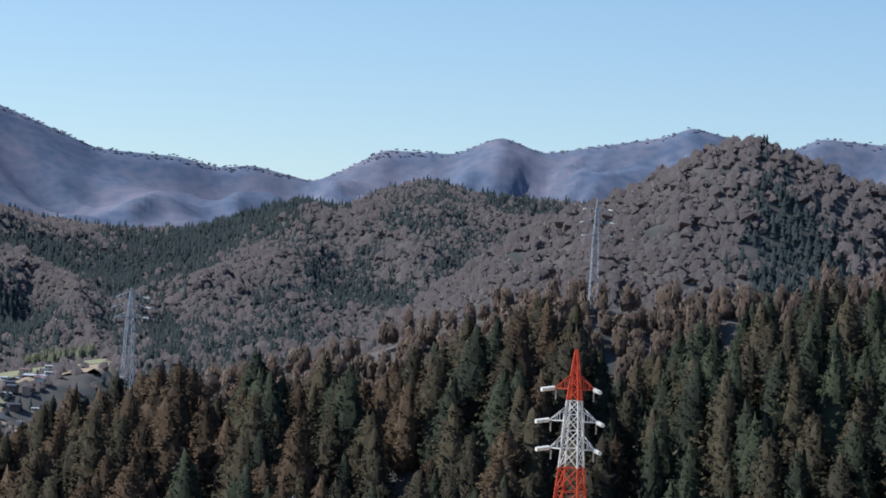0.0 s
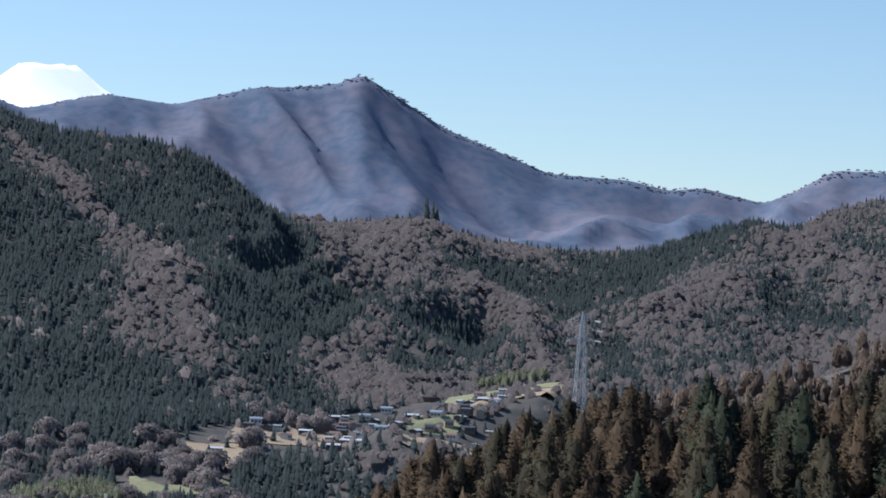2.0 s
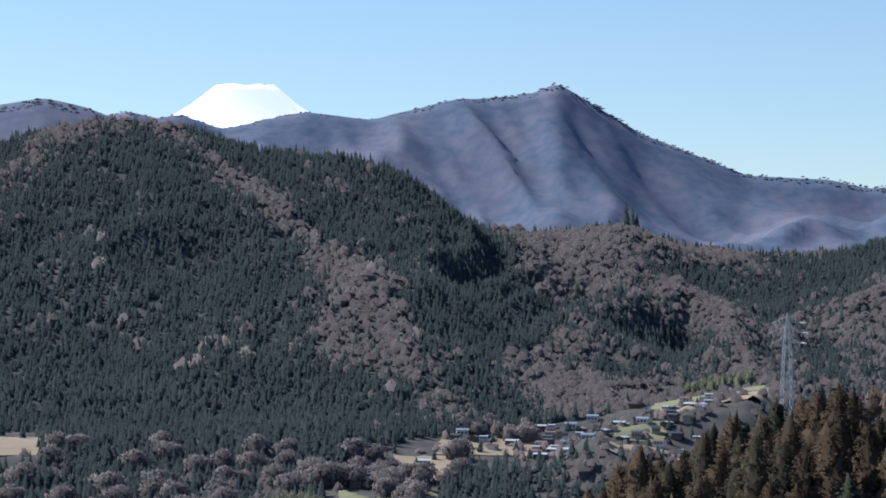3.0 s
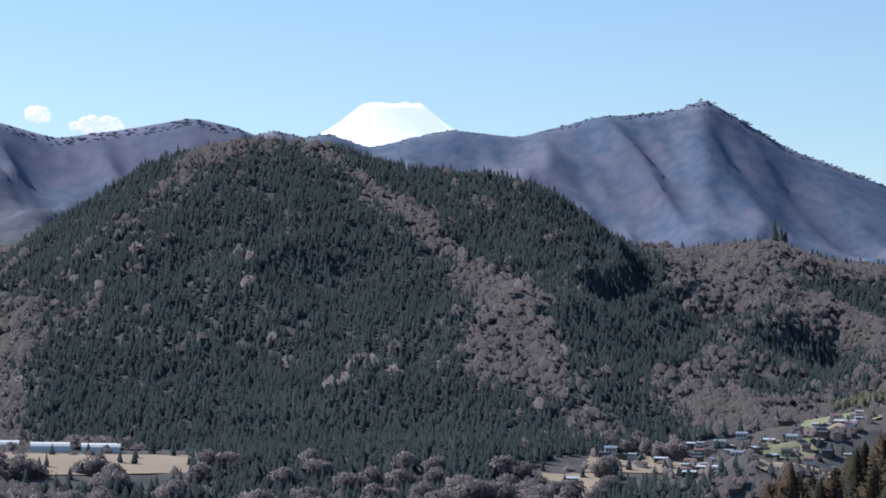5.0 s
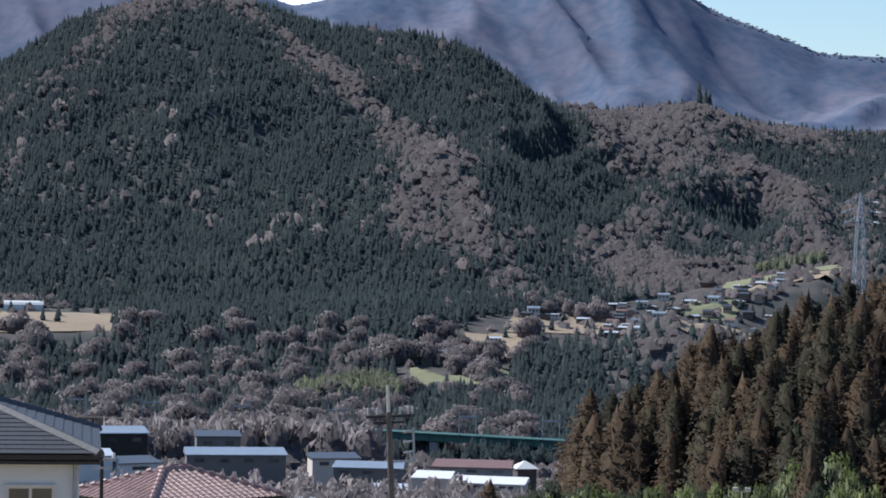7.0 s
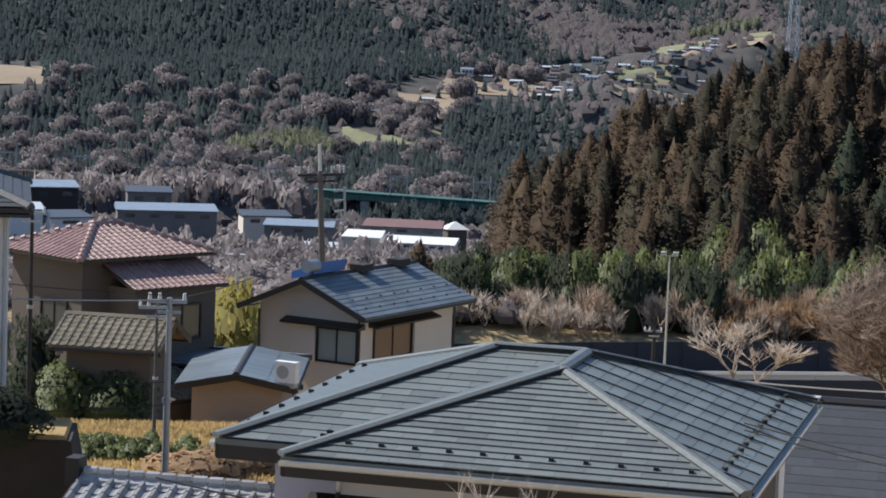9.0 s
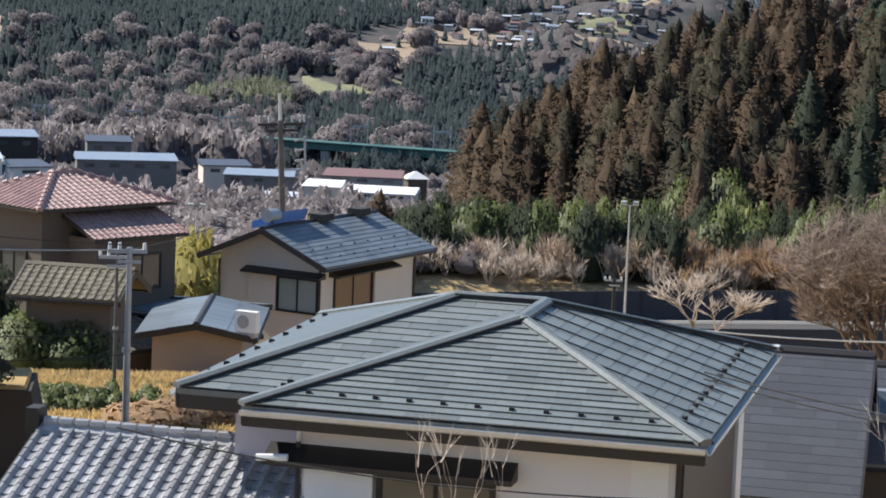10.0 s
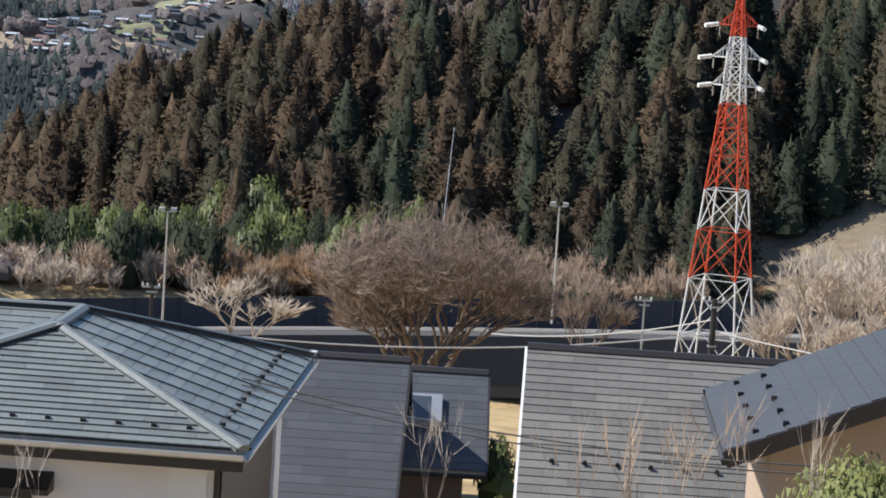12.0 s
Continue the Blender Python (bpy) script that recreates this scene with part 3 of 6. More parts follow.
    # dark sheet covering most of the right side wall
    part("side_dark_panel", Shape().box(W - 0.549, 0.95, 0.0, W - 0.45, 7.5, 5.6), M_DARK, h)
    part("side_board", Shape().box(W - 0.549, 7.6, 0.0, W - 0.4, 8.4, 5.4), M_WHITE, h)
    part("hip_foot", Shape().box(W - 0.12, DP - 0.25, E + 0.05, W + 0.06, DP + 0.02, E + 0.12), M_ALU, h, "shiny folded metal corner plate")
    return h


def gable_house(m, w, dp, eave, s, roof_mat, wall_mat, label, row=0.25, wide=0.6, over=0.6, ends=0.5, joined=True, along="y", tile=0.0, base=-8.0, fascia=None, name="slate", thick=0.012):
    """A gabled house. Local x runs 0..w between the eaves (along='y') with the ridge along y, or the ridge along x (along='x', dp between the eaves)."""
    h = thing("house", m, label, "house")
    fascia = fascia or M_DARK
    if along == "y":
        k = w / 2
        top = eave + k * s
        A = [(0, dp, eave), (0, 0, eave), (k, 0, top), (k, dp, top)]
        B = [(w, 0, eave), (w, dp, eave), (k, dp, top), (k, 0, top)]
        ridge = ((k, 0, top), (k, dp, top))
        gab = [(over, eave - 0.1), (w - over, eave - 0.1), (w - over, eave + over * s - 0.13), (k, top - 0.13), (over, eave + over * s - 0.13)]
        for y in (ends, dp - ends - 0.15):
            part("gable_wall", Shape().solid([(x, y, z) for x, z in gab], [(x, y + 0.15, z) for x, z in gab]), wall_mat, h)
        walls(h, over, ends, w - over, dp - ends, base, eave - 0.1, wall_mat)
        barge = [((0, y, eave), (k, y, top), (w, y, eave)) for y in (-0.02, dp + 0.02)]
    else:
        k = dp / 2
        top = eave + k * s
        A = [(0, 0, eave), (w, 0, eave), (w, k, top), (0, k, top)]
        B = [(w, dp, eave), (0, dp, eave), (0, k, top), (w, k, top)]
        ridge = ((0, k, top), (w, k, top))
        gab = [(over, eave - 0.1), (dp - over, eave - 0.1), (dp - over, eave + over * s - 0.13), (k, top - 0.13), (over, eave + over * s - 0.13)]
        for x in (ends, w - ends - 0.15):
            part("gable_wall", Shape().solid([(x, y, z) for y, z in gab], [(x + 0.15, y, z) for y, z in gab]), wall_mat, h)
        walls(h, ends, over, w - ends, dp - over, base, eave - 0.1, wall_mat)
        barge = [((x, 0, eave), (x, k, top), (x, dp, eave)) for x in (-0.02, w + 0.02)]
    for poly in (A, B):
        part("roof", slab(poly, 0.12), roof_mat if joined else M_SLATE_RIDGE, h)
    cover(h, A, row, wide, roof_mat, joined=joined, round_tile=tile, name=name, thick=thick, gap=0.006 if thick > 0.01 else 0.003)
    cover(h, B, row, wide, roof_mat, joined=True if not joined else joined, round_tile=tile, name=name)
    cap(h, *ridge, roof_mat if tile else M_DARK, 0.3, 0.1)
    for a, b, c in barge:
        for p, q in ((a, b), (b, c)):
            part("barge_board", Shape().bar(Vector(p) - Vector((0, 0, 0.1)), Vector(q) - Vector((0, 0, 0.1)), 0.05, 0.24), fascia, h)
    for p, q in ((A[0], A[1]), (B[0], B[1])):
        z = Vector((0, 0, 0.12))
        part("gutter", Shape().tube(Vector(p) - z, Vector(q) - z, 0.06), M_DARK, h)
    return h


def hip_block(h, m0, w, dp, eave, s, roof_mat, row, wide, tile=0.0, name="roof_tile"):
    """A hipped roof over w x dp on thing h; ridge along the longer side."""
    c = min(w, dp) / 2
    top = eave + c * s
    if w >= dp:
        a, b = (c, c, top), (w - c, c, top)
        faces = [[(0, 0, eave), (w, 0, eave), b, a], [(w, 0, eave), (w, dp, eave), b], [(w, dp, eave), (0, dp, eave), a, b], [(0, dp, eave), (0, 0, eave), a]]
    else:
        a, b = (c, c, top), (c, dp - c, top)
        faces = [[(0, 0, eave), (w, 0, eave), a], [(w, 0, eave), (w, dp, eave), b, a], [(w, dp, eave), (0, dp, eave), b], [(0, dp, eave), (0, 0, eave), a, b]]
    for poly in faces:
        poly = [m0 @ Vector(p) for p in poly]
        part("roof", slab(poly, 0.12), M_DARK, h)
        cover(h, poly, row, wide, roof_mat, joined=True, round_tile=tile, name=name)
    for p, q in (((0, 0, eave), a), ((w, 0, eave), a if w < dp else b), ((w, dp, eave), b), ((0, dp, eave), b if w < dp else a), (a, b)):
        p, q = m0 @ Vector(p), m0 @ Vector(q)
        cap(h, p, q, roof_mat, 0.28, 0.12, up=0.08)
        if tile:
            n = int((q - p).length / 0.45)
            for i in range(n):
                r = p.lerp(q, (i + 0.5) / n)
                part("ridge_tile", Shape().tube(r + Vector((0, 0, 0.1)), p.lerp(q, (i + 0.9) / n) + Vector((0, 0, 0.1)), 0.1, 0.12, 6), roof_mat, h)


front_house()

# cream house beyond, gable towards the field
bh = gable_house(pose(-21.41, 111.2, 0, 0, 0, -23.9), 6.63, 9.5, -1.0, 0.424, M_SLATE_BLUE, M_CREAM,
                 "cream stucco two-storey house with blue-grey tiled gable roof", row=0.34, wide=0.9, over=0.75, ends=0.75, name="roof_tile")
window(bh, 3.75, 0.75, -3.2, 2.1, 1.55, "front", M_CURTAIN)
part("hood", Shape().solid([(2.1, 0.2, -1.6), (6.2, 0.2, -1.6), (6.2, 0.75, -1.6), (2.1, 0.75, -1.6)], [(2.1, 0.2, -1.53), (6.2, 0.2, -1.53), (6.2, 0.75, -1.35), (2.1, 0.75, -1.35)]), M_DARK, bh)
part("shutter_case", Shape().box(2.3, 0.6, -3.2, 3.7, 0.749, -1.65), M_CREAM, bh)
window(bh, 5.88, 1.9, -3.15, 3.2, 1.5, "right", M_BROWNGLASS)
part("shutter_case", Shape().box(5.881, 5.15, -3.15, 6.05, 6.5, -1.65), M_CREAM, bh)
part("hood", Shape().solid([(5.88, 1.5, -1.6), (6.45, 1.5, -1.6), (6.45, 6.8, -1.6), (5.88, 6.8, -1.6)], [(5.88, 1.5, -1.35), (6.45, 1.5, -1.53), (6.45, 6.8, -1.53), (5.88, 6.8, -1.35)]), M_DARK, bh)
for x, y in ((0.7, 0.7), (5.93, 0.7), (5.93, 8.8)):
    part("downpipe", Shape().tube((x, y, -8), (x, y, -1.2), 0.06), M_DARK, bh)
guards(bh, (6.2, 0.8, -0.76), (6.2, 8.8, -0.76), (-1, 0, 0.4), 8, M_BLACK)
guards(bh, (5.5, 0.8, -0.46), (5.5, 8.8, -0.46), (-1, 0, 0.4), 8, M_BLACK)
part("solar_panel", Shape().solid([(2.2, 0.9, 0.25), (3.35, 0.9, 0.55), (3.35, 3.4, 0.55), (2.2, 3.4, 0.25)], [(2.2, 0.9, 0.55), (3.45, 0.9, 1.05), (3.45, 3.4, 1.05), (2.2, 3.4, 0.55)]), M_BLUE, bh, "blue solar water heater panel")
part("water_tank", Shape().tube((3.2, 0.55, 0.9), (3.2, 1.3, 0.9), 0.3, n=10), M_STEEL, bh)
for y in (4.2, 7.4):
    part("roof_vent", Shape().box(3.1, y, 0.4, 3.8, y + 0.9, 0.72), M_BLACK, bh)

# house with plain charcoal slate, its neighbour with a roof window, and the worn slate roof
h3 = gable_house(pose(-4.2, 52.1, 0, 0, 0, -5.8), 7.9, 9.2, 2.7, 0.5, M_SLATE_DARK, M_STUCCO, "house with plain charcoal slate gable roof", row=0.3, wide=0.91, along="x", joined=False, base=-2, thick=0.004)
h3b = gable_house(pose(2.1, 56.5, 0, 0, 0, -4.5), 3.9, 7.2, 2.54, 0.45, M_SLATE_DARK, M_GREYWALL, "small house with charcoal slate roof and roof window", row=0.3, wide=0.91, along="x", joined=False, base=-2, thick=0.004)
sk = part("roof_window", Shape().solid([(1.75, 1.5, 3.18), (2.85, 1.5, 3.18), (2.85, 2.5, 3.63), (1.75, 2.5, 3.63)], [(1.75, 1.45, 3.36), (2.85, 1.45, 3.36), (2.85, 2.45, 3.81), (1.75, 2.45, 3.81)]), M_STEEL, h3b, "grey metal framed roof window")
part("pane", Shape().solid([(1.82, 1.53, 3.365), (2.6, 1.53, 3.365), (2.6, 2.35, 3.735), (1.82, 2.35, 3.735)], [(1.82, 1.53, 3.4), (2.6, 1.53, 3.4), (2.6, 2.35, 3.77), (1.82, 2.35, 3.77)]), M_GLASS, sk)
h4 = gable_house(pose(5.3, 44.6, 0, 0, 0, -7.2), 7.6, 10.2, 4.1, 0.45, M_SLATE_WORN, M_CREAM, "house with weathered brown-grey slate gable roof", row=0.26, wide=0.91, along="x", joined=False, base=-2, fascia=M_WHITE)
guards(h4, (0.6, 1.5, 4.8), (7.2, 1.5, 4.8), (0, 1, 0.45), 12, M_BLACK)
h5 = gable_house(pose(7.1, 35.28, 0, 0, 0, -7.1), 7.4, 5.2, 7.24, 0.42, M_SLATE_DARK, M_TAN, "tan mortar house with grey slate gable roof", row=0.3, wide=0.91, along="y", joined=True, base=-1, over=0.7, ends=0.7)
guards(h5, (0.4, 0.5, 7.4), (0.4, 4.7, 7.4), (1, 0, 0.42), 5, M_BLACK)
guards(h5, (0.8, 0.3, 7.58), (0.8, 4.5, 7.58), (1, 0, 0.42), 5, M_BLACK)
kw = gable_house(pose(-11.7, 39.6, 0, 0, 0, -7.7), 6.5, 8.4, 3.2, 0.4, M_KAWARA, M_GREYWALL, "house with silver-grey interlocking clay tile roof", row=0.27, wide=0.29, along="x", joined=False, base=-1, tile=0.075, name="roof_tile")
for i in range(22):
    part("ridge_tile", Shape().tube((0.1 + i * 0.29, 4.2, 5.0), (0.34 + i * 0.29, 4.2, 5.02), 0.1, 0.085, 8), M_KAWARA, kw)
part("ridge_end_tile", Shape().box(-0.2, 4.0, 4.75, 0.05, 4.4, 5.25), M_BLACK, kw)

# house with red-brown tiled hips
rh = thing("house", pose(-26.1, 101.7, 0, 0, 0, 51.7), "old house with red-brown glazed tile hipped roof", "house")
hip_block(rh, Matrix.Identity(4), 7.2, 6.0, 1.67, 0.36, M_TILE_RED, 0.33, 0.33, tile=0.05)
walls(rh, 0.6, 0.6, 6.6, 5.4, -9, 1.5, M_GREYWALL)
part("roof", slab([(1.6, -1.6, 0.55), (6.6, -1.6, 0.55), (6.6, 0.59, 1.4), (1.6, 0.59, 1.4)], 0.12), M_DARK, rh)
cover(rh, [(1.6, -1.6, 0.55), (6.6, -1.6, 0.55), (6.6, 0.59, 1.4), (1.6, 0.59, 1.4)], 0.33, 0.33, M_TILE_RED, joined=True, round_tile=0.05, name="roof_tile")
walls(rh, 2.0, -1.2, 6.2, 0.59, -9, 0.5, M_GREYWALL)
part("roof", slab([(-0.6, -4.2, -3.6), (8.6, -4.2, -3.6), (8.6, -1.22, -2.6), (-0.6, -1.22, -2.6)], 0.15), M_DARK, rh)
cover(rh, [(-0.6, -4.2, -3.6), (8.6, -4.2, -3.6), (8.6, -1.22, -2.6), (-0.6, -1.22, -2.6)], 0.33, 0.33, M_TILE_BROWN, joined=True, round_tile=0.04, name="porch_tile")
walls(rh, 0, -3.6, 8.2, -1.21, -9, -3.4, M_GREYWALL)
window(rh, 3.4, -1.2, -1.7, 2.0, 1.5, "front", M_GLASS)
window(rh, 0.6, 1.5, -2.0, 1.8, 1.8, "left", M_GLASS)

# old house with the mossy roof
gable_house(pose(-23.2, 86.2, 0, 0, 0, -4), 4.0, 3.8, 0.6, 0.45, M_TILE_BROWN, M_GREYWALL, "old low house with mossy brown tile roof", row=0.3, wide=0.3, along="x", tile=0.04, base=-9, name="roof_tile")
# low sheds with sheet roofs beside the cream house
gable_house(pose(-20.6, 95.0, 0, 0, 0, 6), 4.6, 7.5, -2.0, 0.2, M_SLATE_BLUE, M_TAN, "low shed with pale sheet metal roof", row=1.5, wide=0.4, along="y", base=-8, name="roof_sheet")
gable_house(pose(-24.6, 104, 0, 0, 0, -10), 6.5, 4.5, -2.5, 0.12, M_SLATE_BLUE, M_GREYWALL, "low outbuilding with pale sheet metal roof", row=1.5, wide=0.4, along="x", base=-9, name="roof_sheet")
# white house at the edge of the lane
wh = thing("house", pose(-25.2, 57.3, 0, 0, 0, 16), "white two-storey house with dark slate hipped roof", "house")
hip_block(wh, Matrix.Identity(4), 9.0, 7.0, 7.95, 0.36, M_SLATE_DARK, 0.25, 0.9, name="slate")
walls(wh, 0.5, 0.5, 8.5, 6.5, -4, 7.85, M_WHITE)
part("soffit", Shape().box(0.02, 0.02, 7.72, 8.98, 6.98, 7.8), M_DARK, wh)
window(wh, 6.75, 0.5, 6.0, 1.2, 1.2, "front", M_GLASS, M_ALU)
window(wh, 6.9, 0.5, 3.4, 1.3, 1.2, "front", M_GLASS, M_ALU)
part("hood", Shape().box(6.6, -0.1, 4.72, 8.3, 0.499, 4.8), M_ALU, wh)
part("balcony", Shape().box(6.3, -0.9, 1.6, 8.9, 0.499, 2.5), M_STEEL, wh)
part("downpipe", Shape().tube((8.4, 0.42, -3), (8.4, 0.42, 7.7), 0.05), M_STEEL, wh)

# ---- lattice towers ----
def pylon(m, tall, foot, waist, waist_h, arms, label, bands=None, plain=None, thick=0.12):
    """Legs, cross bracing and arms; bands: (height, material) from the ground up."""
    t = thing("pylon", m, label, "power pylon")

    def half(z):
        if z < waist_h:
            return foot + (waist - foot) * z / waist_h
        return waist * (1 - 0.9 * ((z - waist_h) / (tall - waist_h)) ** 1.5)
    levels, z = [0.0], 0.0
    while z < tall - 0.6:
        z += max(1.3, 2.0 * half(z))
        levels.append(min(z, tall))
    levels[-1] = tall

    def mat_at(z):
        if plain:
            return plain
        for top, mt in bands:
            if z < top:
                return mt
        return bands[-1][1]
    corners = ((-1, -1), (1, -1), (1, 1), (-1, 1))
    for z0, z1 in zip(levels, levels[1:]):
        a, b = half(z0), half(z1)
        mt = mat_at((z0 + z1) / 2)
        for i, (sx, sy) in enumerate(corners):
            tx, ty = corners[(i + 1) % 4]
            legs, brace = Shape(), Shape()
            legs.tube((sx * a, sy * a, z0), (sx * b, sy * b, z1), thick, n=5)
            brace.tube((sx * a, sy * a, z0), (tx * b, ty * b, z1), thick * 0.55, n=4)
            brace.tube((tx * a, ty * a, z0), (sx * b, sy * b, z1), thick * 0.55, n=4)
            brace.tube((sx * b, sy * b, z1), (tx * b, ty * b, z1), thick * 0.5, n=4)
            part("leg", legs, mt, t)
            part("bracing", brace, mt, t)
    for z, reach in arms:
        a = half(z)
        mt = mat_at(z)
        for side in (-1, 1):
            s = Shape()
            tip = (side * reach, 0, z)
            for sy in (-1, 1):
                s.tube((side * a, sy * a, z), tip, thick * 0.6, n=4)
                s.tube((side * a, sy * a, z + 1.5), tip, thick * 0.5, n=4)
                for k in (0.3, 0.6):
                    p = Vector((side * a, sy * a, z)).lerp(Vector(tip), k)
                    q = Vector((side * a, sy * a, z + 1.5)).lerp(Vector(tip), k)
                    s.tube(p, q, thick * 0.4, n=4)
            part("cross_arm", s, mt, t)
            ins = Shape()
            for k in range(7):
                ins.tube((side * reach * 0.93, 0, z - 0.25 - k * 0.16), (side * reach * 0.93, 0, z - 0.32 - k * 0.16), 0.13, 0.07, 6)
            part("insulator", ins, M_TWHITE, t)
            string = Shape()
            for k in range(11):
                string.tube((side * reach + side * 0.1 * k, -0.2 - 0.12 * k, z - 0.02 * k), (side * reach + side * 0.1 * k + side * 0.05, -0.26 - 0.12 * k, z - 0.02 * k), 0.26, 0.26, 6)
            tagged(part("insulator_string", string, M_TWHITE, t), kind="stuff")
    return t


PX, PY = polar(10.98, 290)
PZ = -35.0
pylon(pose(PX, PY, PZ, 0, 0, -30), 47.0, 3.9, 1.0, 35.0, ((42.6, 2.4), (39.0, 2.9), (35.9, 2.7)), "tall red and white banded lattice power pylon",
      bands=((11.7, M_TWHITE), (18.4, M_RED), (26.0, M_TWHITE), (32.6, M_RED), (40.6, M_TWHITE), (60, M_RED)), thick=0.115)
for az, d, top, tall, turn in ((1.11, 700, 0.48, 30, 20), (11.28, 820, 2.98, 46, 0)):
    x, y = polar(az, d)
    zt = EYE_Z + d * math.tan(radians(top))
    pylon(pose(x, y, zt - tall, 0, 0, turn), tall, 1.6, 1.0, tall * 0.6, ((tall * 0.92, 3.6), (tall * 0.83, 4.4), (tall * 0.74, 3.8)), "grey galvanised lattice power pylon above the woods", plain=M_PYLON, thick=0.1)

# ---- woods ----
def fast_mesh(name, v, f, mat, normals=None):
    """A mesh from arrays of vertices and triangles."""
    me = bpy.data.meshes.new(name)
    me.vertices.add(len(v))
    me.vertices.foreach_set("co", np.ascontiguousarray(v, np.float32).ravel())
    me.loops.add(len(f) * 3)
    me.loops.foreach_set("vertex_index", np.ascontiguousarray(f, np.int32).ravel())
    me.polygons.add(len(f))
    me.polygons.foreach_set("loop_start", np.arange(len(f), dtype=np.int32) * 3)
    me.update(calc_edges=True)
    me.materials.append(mat)
    if normals is not None:   # foliage is lit as a soft mass
        me.shade_smooth()
        me.normals_split_custom_set_from_vertices(normals.tolist())
    return me


rng = np.random.default_rng(7)


def leafy(tris, soft):
    """Triangles (n, 3, 3) and the outward normal of each: vertices, faces, normals, all facing outwards."""
    tris, soft = np.array(tris), np.array(soft)
    flip = (np.cross(tris[:, 1] - tris[:, 0], tris[:, 2] - tris[:, 0]) * soft).sum(1) < 0
    tris[flip] = tris[flip][:, ::-1]
    soft = soft / np.linalg.norm(soft, axis=1, keepdims=True)
    n = len(tris)
    return tris.reshape(-1, 3), np.arange(3 * n).reshape(-1, 3), np.repeat(soft, 3, 0)


def core(rings, sides, rough=0.15):
    """A closed lumpy body of revolution (height, radius) as triangles with soft normals, to sit inside the foliage."""
    pts = []
    for z, r in rings:
        pts.append([np.array([r * np.cos(6.2832 * i / sides), r * np.sin(6.2832 * i / sides), z]) * np.array([1, 1, 1]) * (1 + rng.uniform(-rough, rough)) for i in range(sides)])
    tris, soft = [], []
    for a, b, (z0, r0), (z1, r1) in zip(pts, pts[1:], rings, rings[1:]):
        tilt = (r0 - r1) / max(z1 - z0, 1e-3)
        for i in range(sides):
            j = (i + 1) % sides
            for t in ((a[i], a[j], b[j]), (a[i], b[j], b[i])):
                m = sum(t) / 3
                o = np.array([m[0], m[1], 0])
                o /= max(np.linalg.norm(o), 1e-6)
                tris.append(t)
                soft.append(o + np.array([0, 0, min(tilt, 3.0)]))
    return tris, soft


def clump(tris, soft, c, rad, n, size, out):
    """A rounded spray of n triangles round c."""
    for _ in range(n):
        d = rng.normal(size=3)
        d /= np.linalg.norm(d)
        d[2] = abs(d[2]) if rng.random() < 0.8 else d[2]
        p = c + d * rad * rng.uniform(0.75, 1.1)
        q = np.cross(d, rng.normal(size=3))
        q /= np.linalg.norm(q)
        w = np.cross(d, q)
        s = size * rng.uniform(0.6, 1.35)
        tris.append((p - q * s * 0.5 - w * s * 0.35, p + q * s * 0.5 - w * s * 0.35, p + w * s * 0.6 + d * s * 0.4))
        soft.append(0.7 * d + out * 1.3 + np.array([0, 0, 0.25]))


def tuft_dome(n, size=0.3, low=0.1, lobes=7, solid=True):
    """A round crown of height 1 and radius 1, of uneven lobes."""
    tris, soft = core(((0.0, 0.5), (0.3, 0.62), (0.55, 0.42), (0.7, 0.08)), 6, 0.15) if solid else ([], [])
    for _ in range(lobes):
        a, k = rng.uniform(0, 2 * np.pi), rng.uniform(0.1, 0.62)
        c = np.array([k * np.cos(a), k * np.sin(a), rng.uniform(0.32, 0.75) * (1 - 0.45 * k)])
        clump(tris, soft, c, np.array([1, 1, 0.62]) * rng.uniform(0.28, 0.45), n // lobes, size, c * np.array([1, 1, 1.0]))
    v, f, nn = leafy(tris, soft)
    v[:, 2] = np.maximum(v[:, 2], low * rng.uniform(0.5, 1.5, len(v)))
    return v, f, nn


def cedar_crown(clumps, per, seed):
    """A cedar of height 1: drooping sprays on a pointed, uneven cone round the stem."""
    wide, blunt = rng.uniform(0.19, 0.26), rng.uniform(0.52, 0.74)
    bulge = [rng.uniform(0.8, 1.2) for _ in range(8)]

    def reach(h):
        return wide * min(1.0, 1.2 * max(1.0 - h, 0.0) ** blunt) * bulge[int(h * 7.99)]

    tris, soft = core([(h, 0.66 * reach(h)) for h in (0.06, 0.2, 0.34, 0.48, 0.62, 0.76, 0.88, 0.95)], 9, 0.16)
    soft = [q + np.array([0, 0, 0.5]) for q in soft]
    for i in range(clumps):
        z = 0.07 + 0.91 * ((i + rng.random()) / clumps) ** 0.95
        r = reach(z) * rng.uniform(0.7, 1.15)
        a = i * 2.4 + rng.uniform(-0.5, 0.5)
        o = np.array([np.cos(a), np.sin(a), 0])
        rad = rng.uniform(0.02, 0.044) * (1.2 - 0.65 * z)
        clump(tris, soft, o * r + np.array([0, 0, z]), np.array([1.1, 1.1, 1.2]) * rad, per, rad * 0.95, o * 0.6 + np.array([0, 0, 0.6]))
    return leafy(tris, soft)


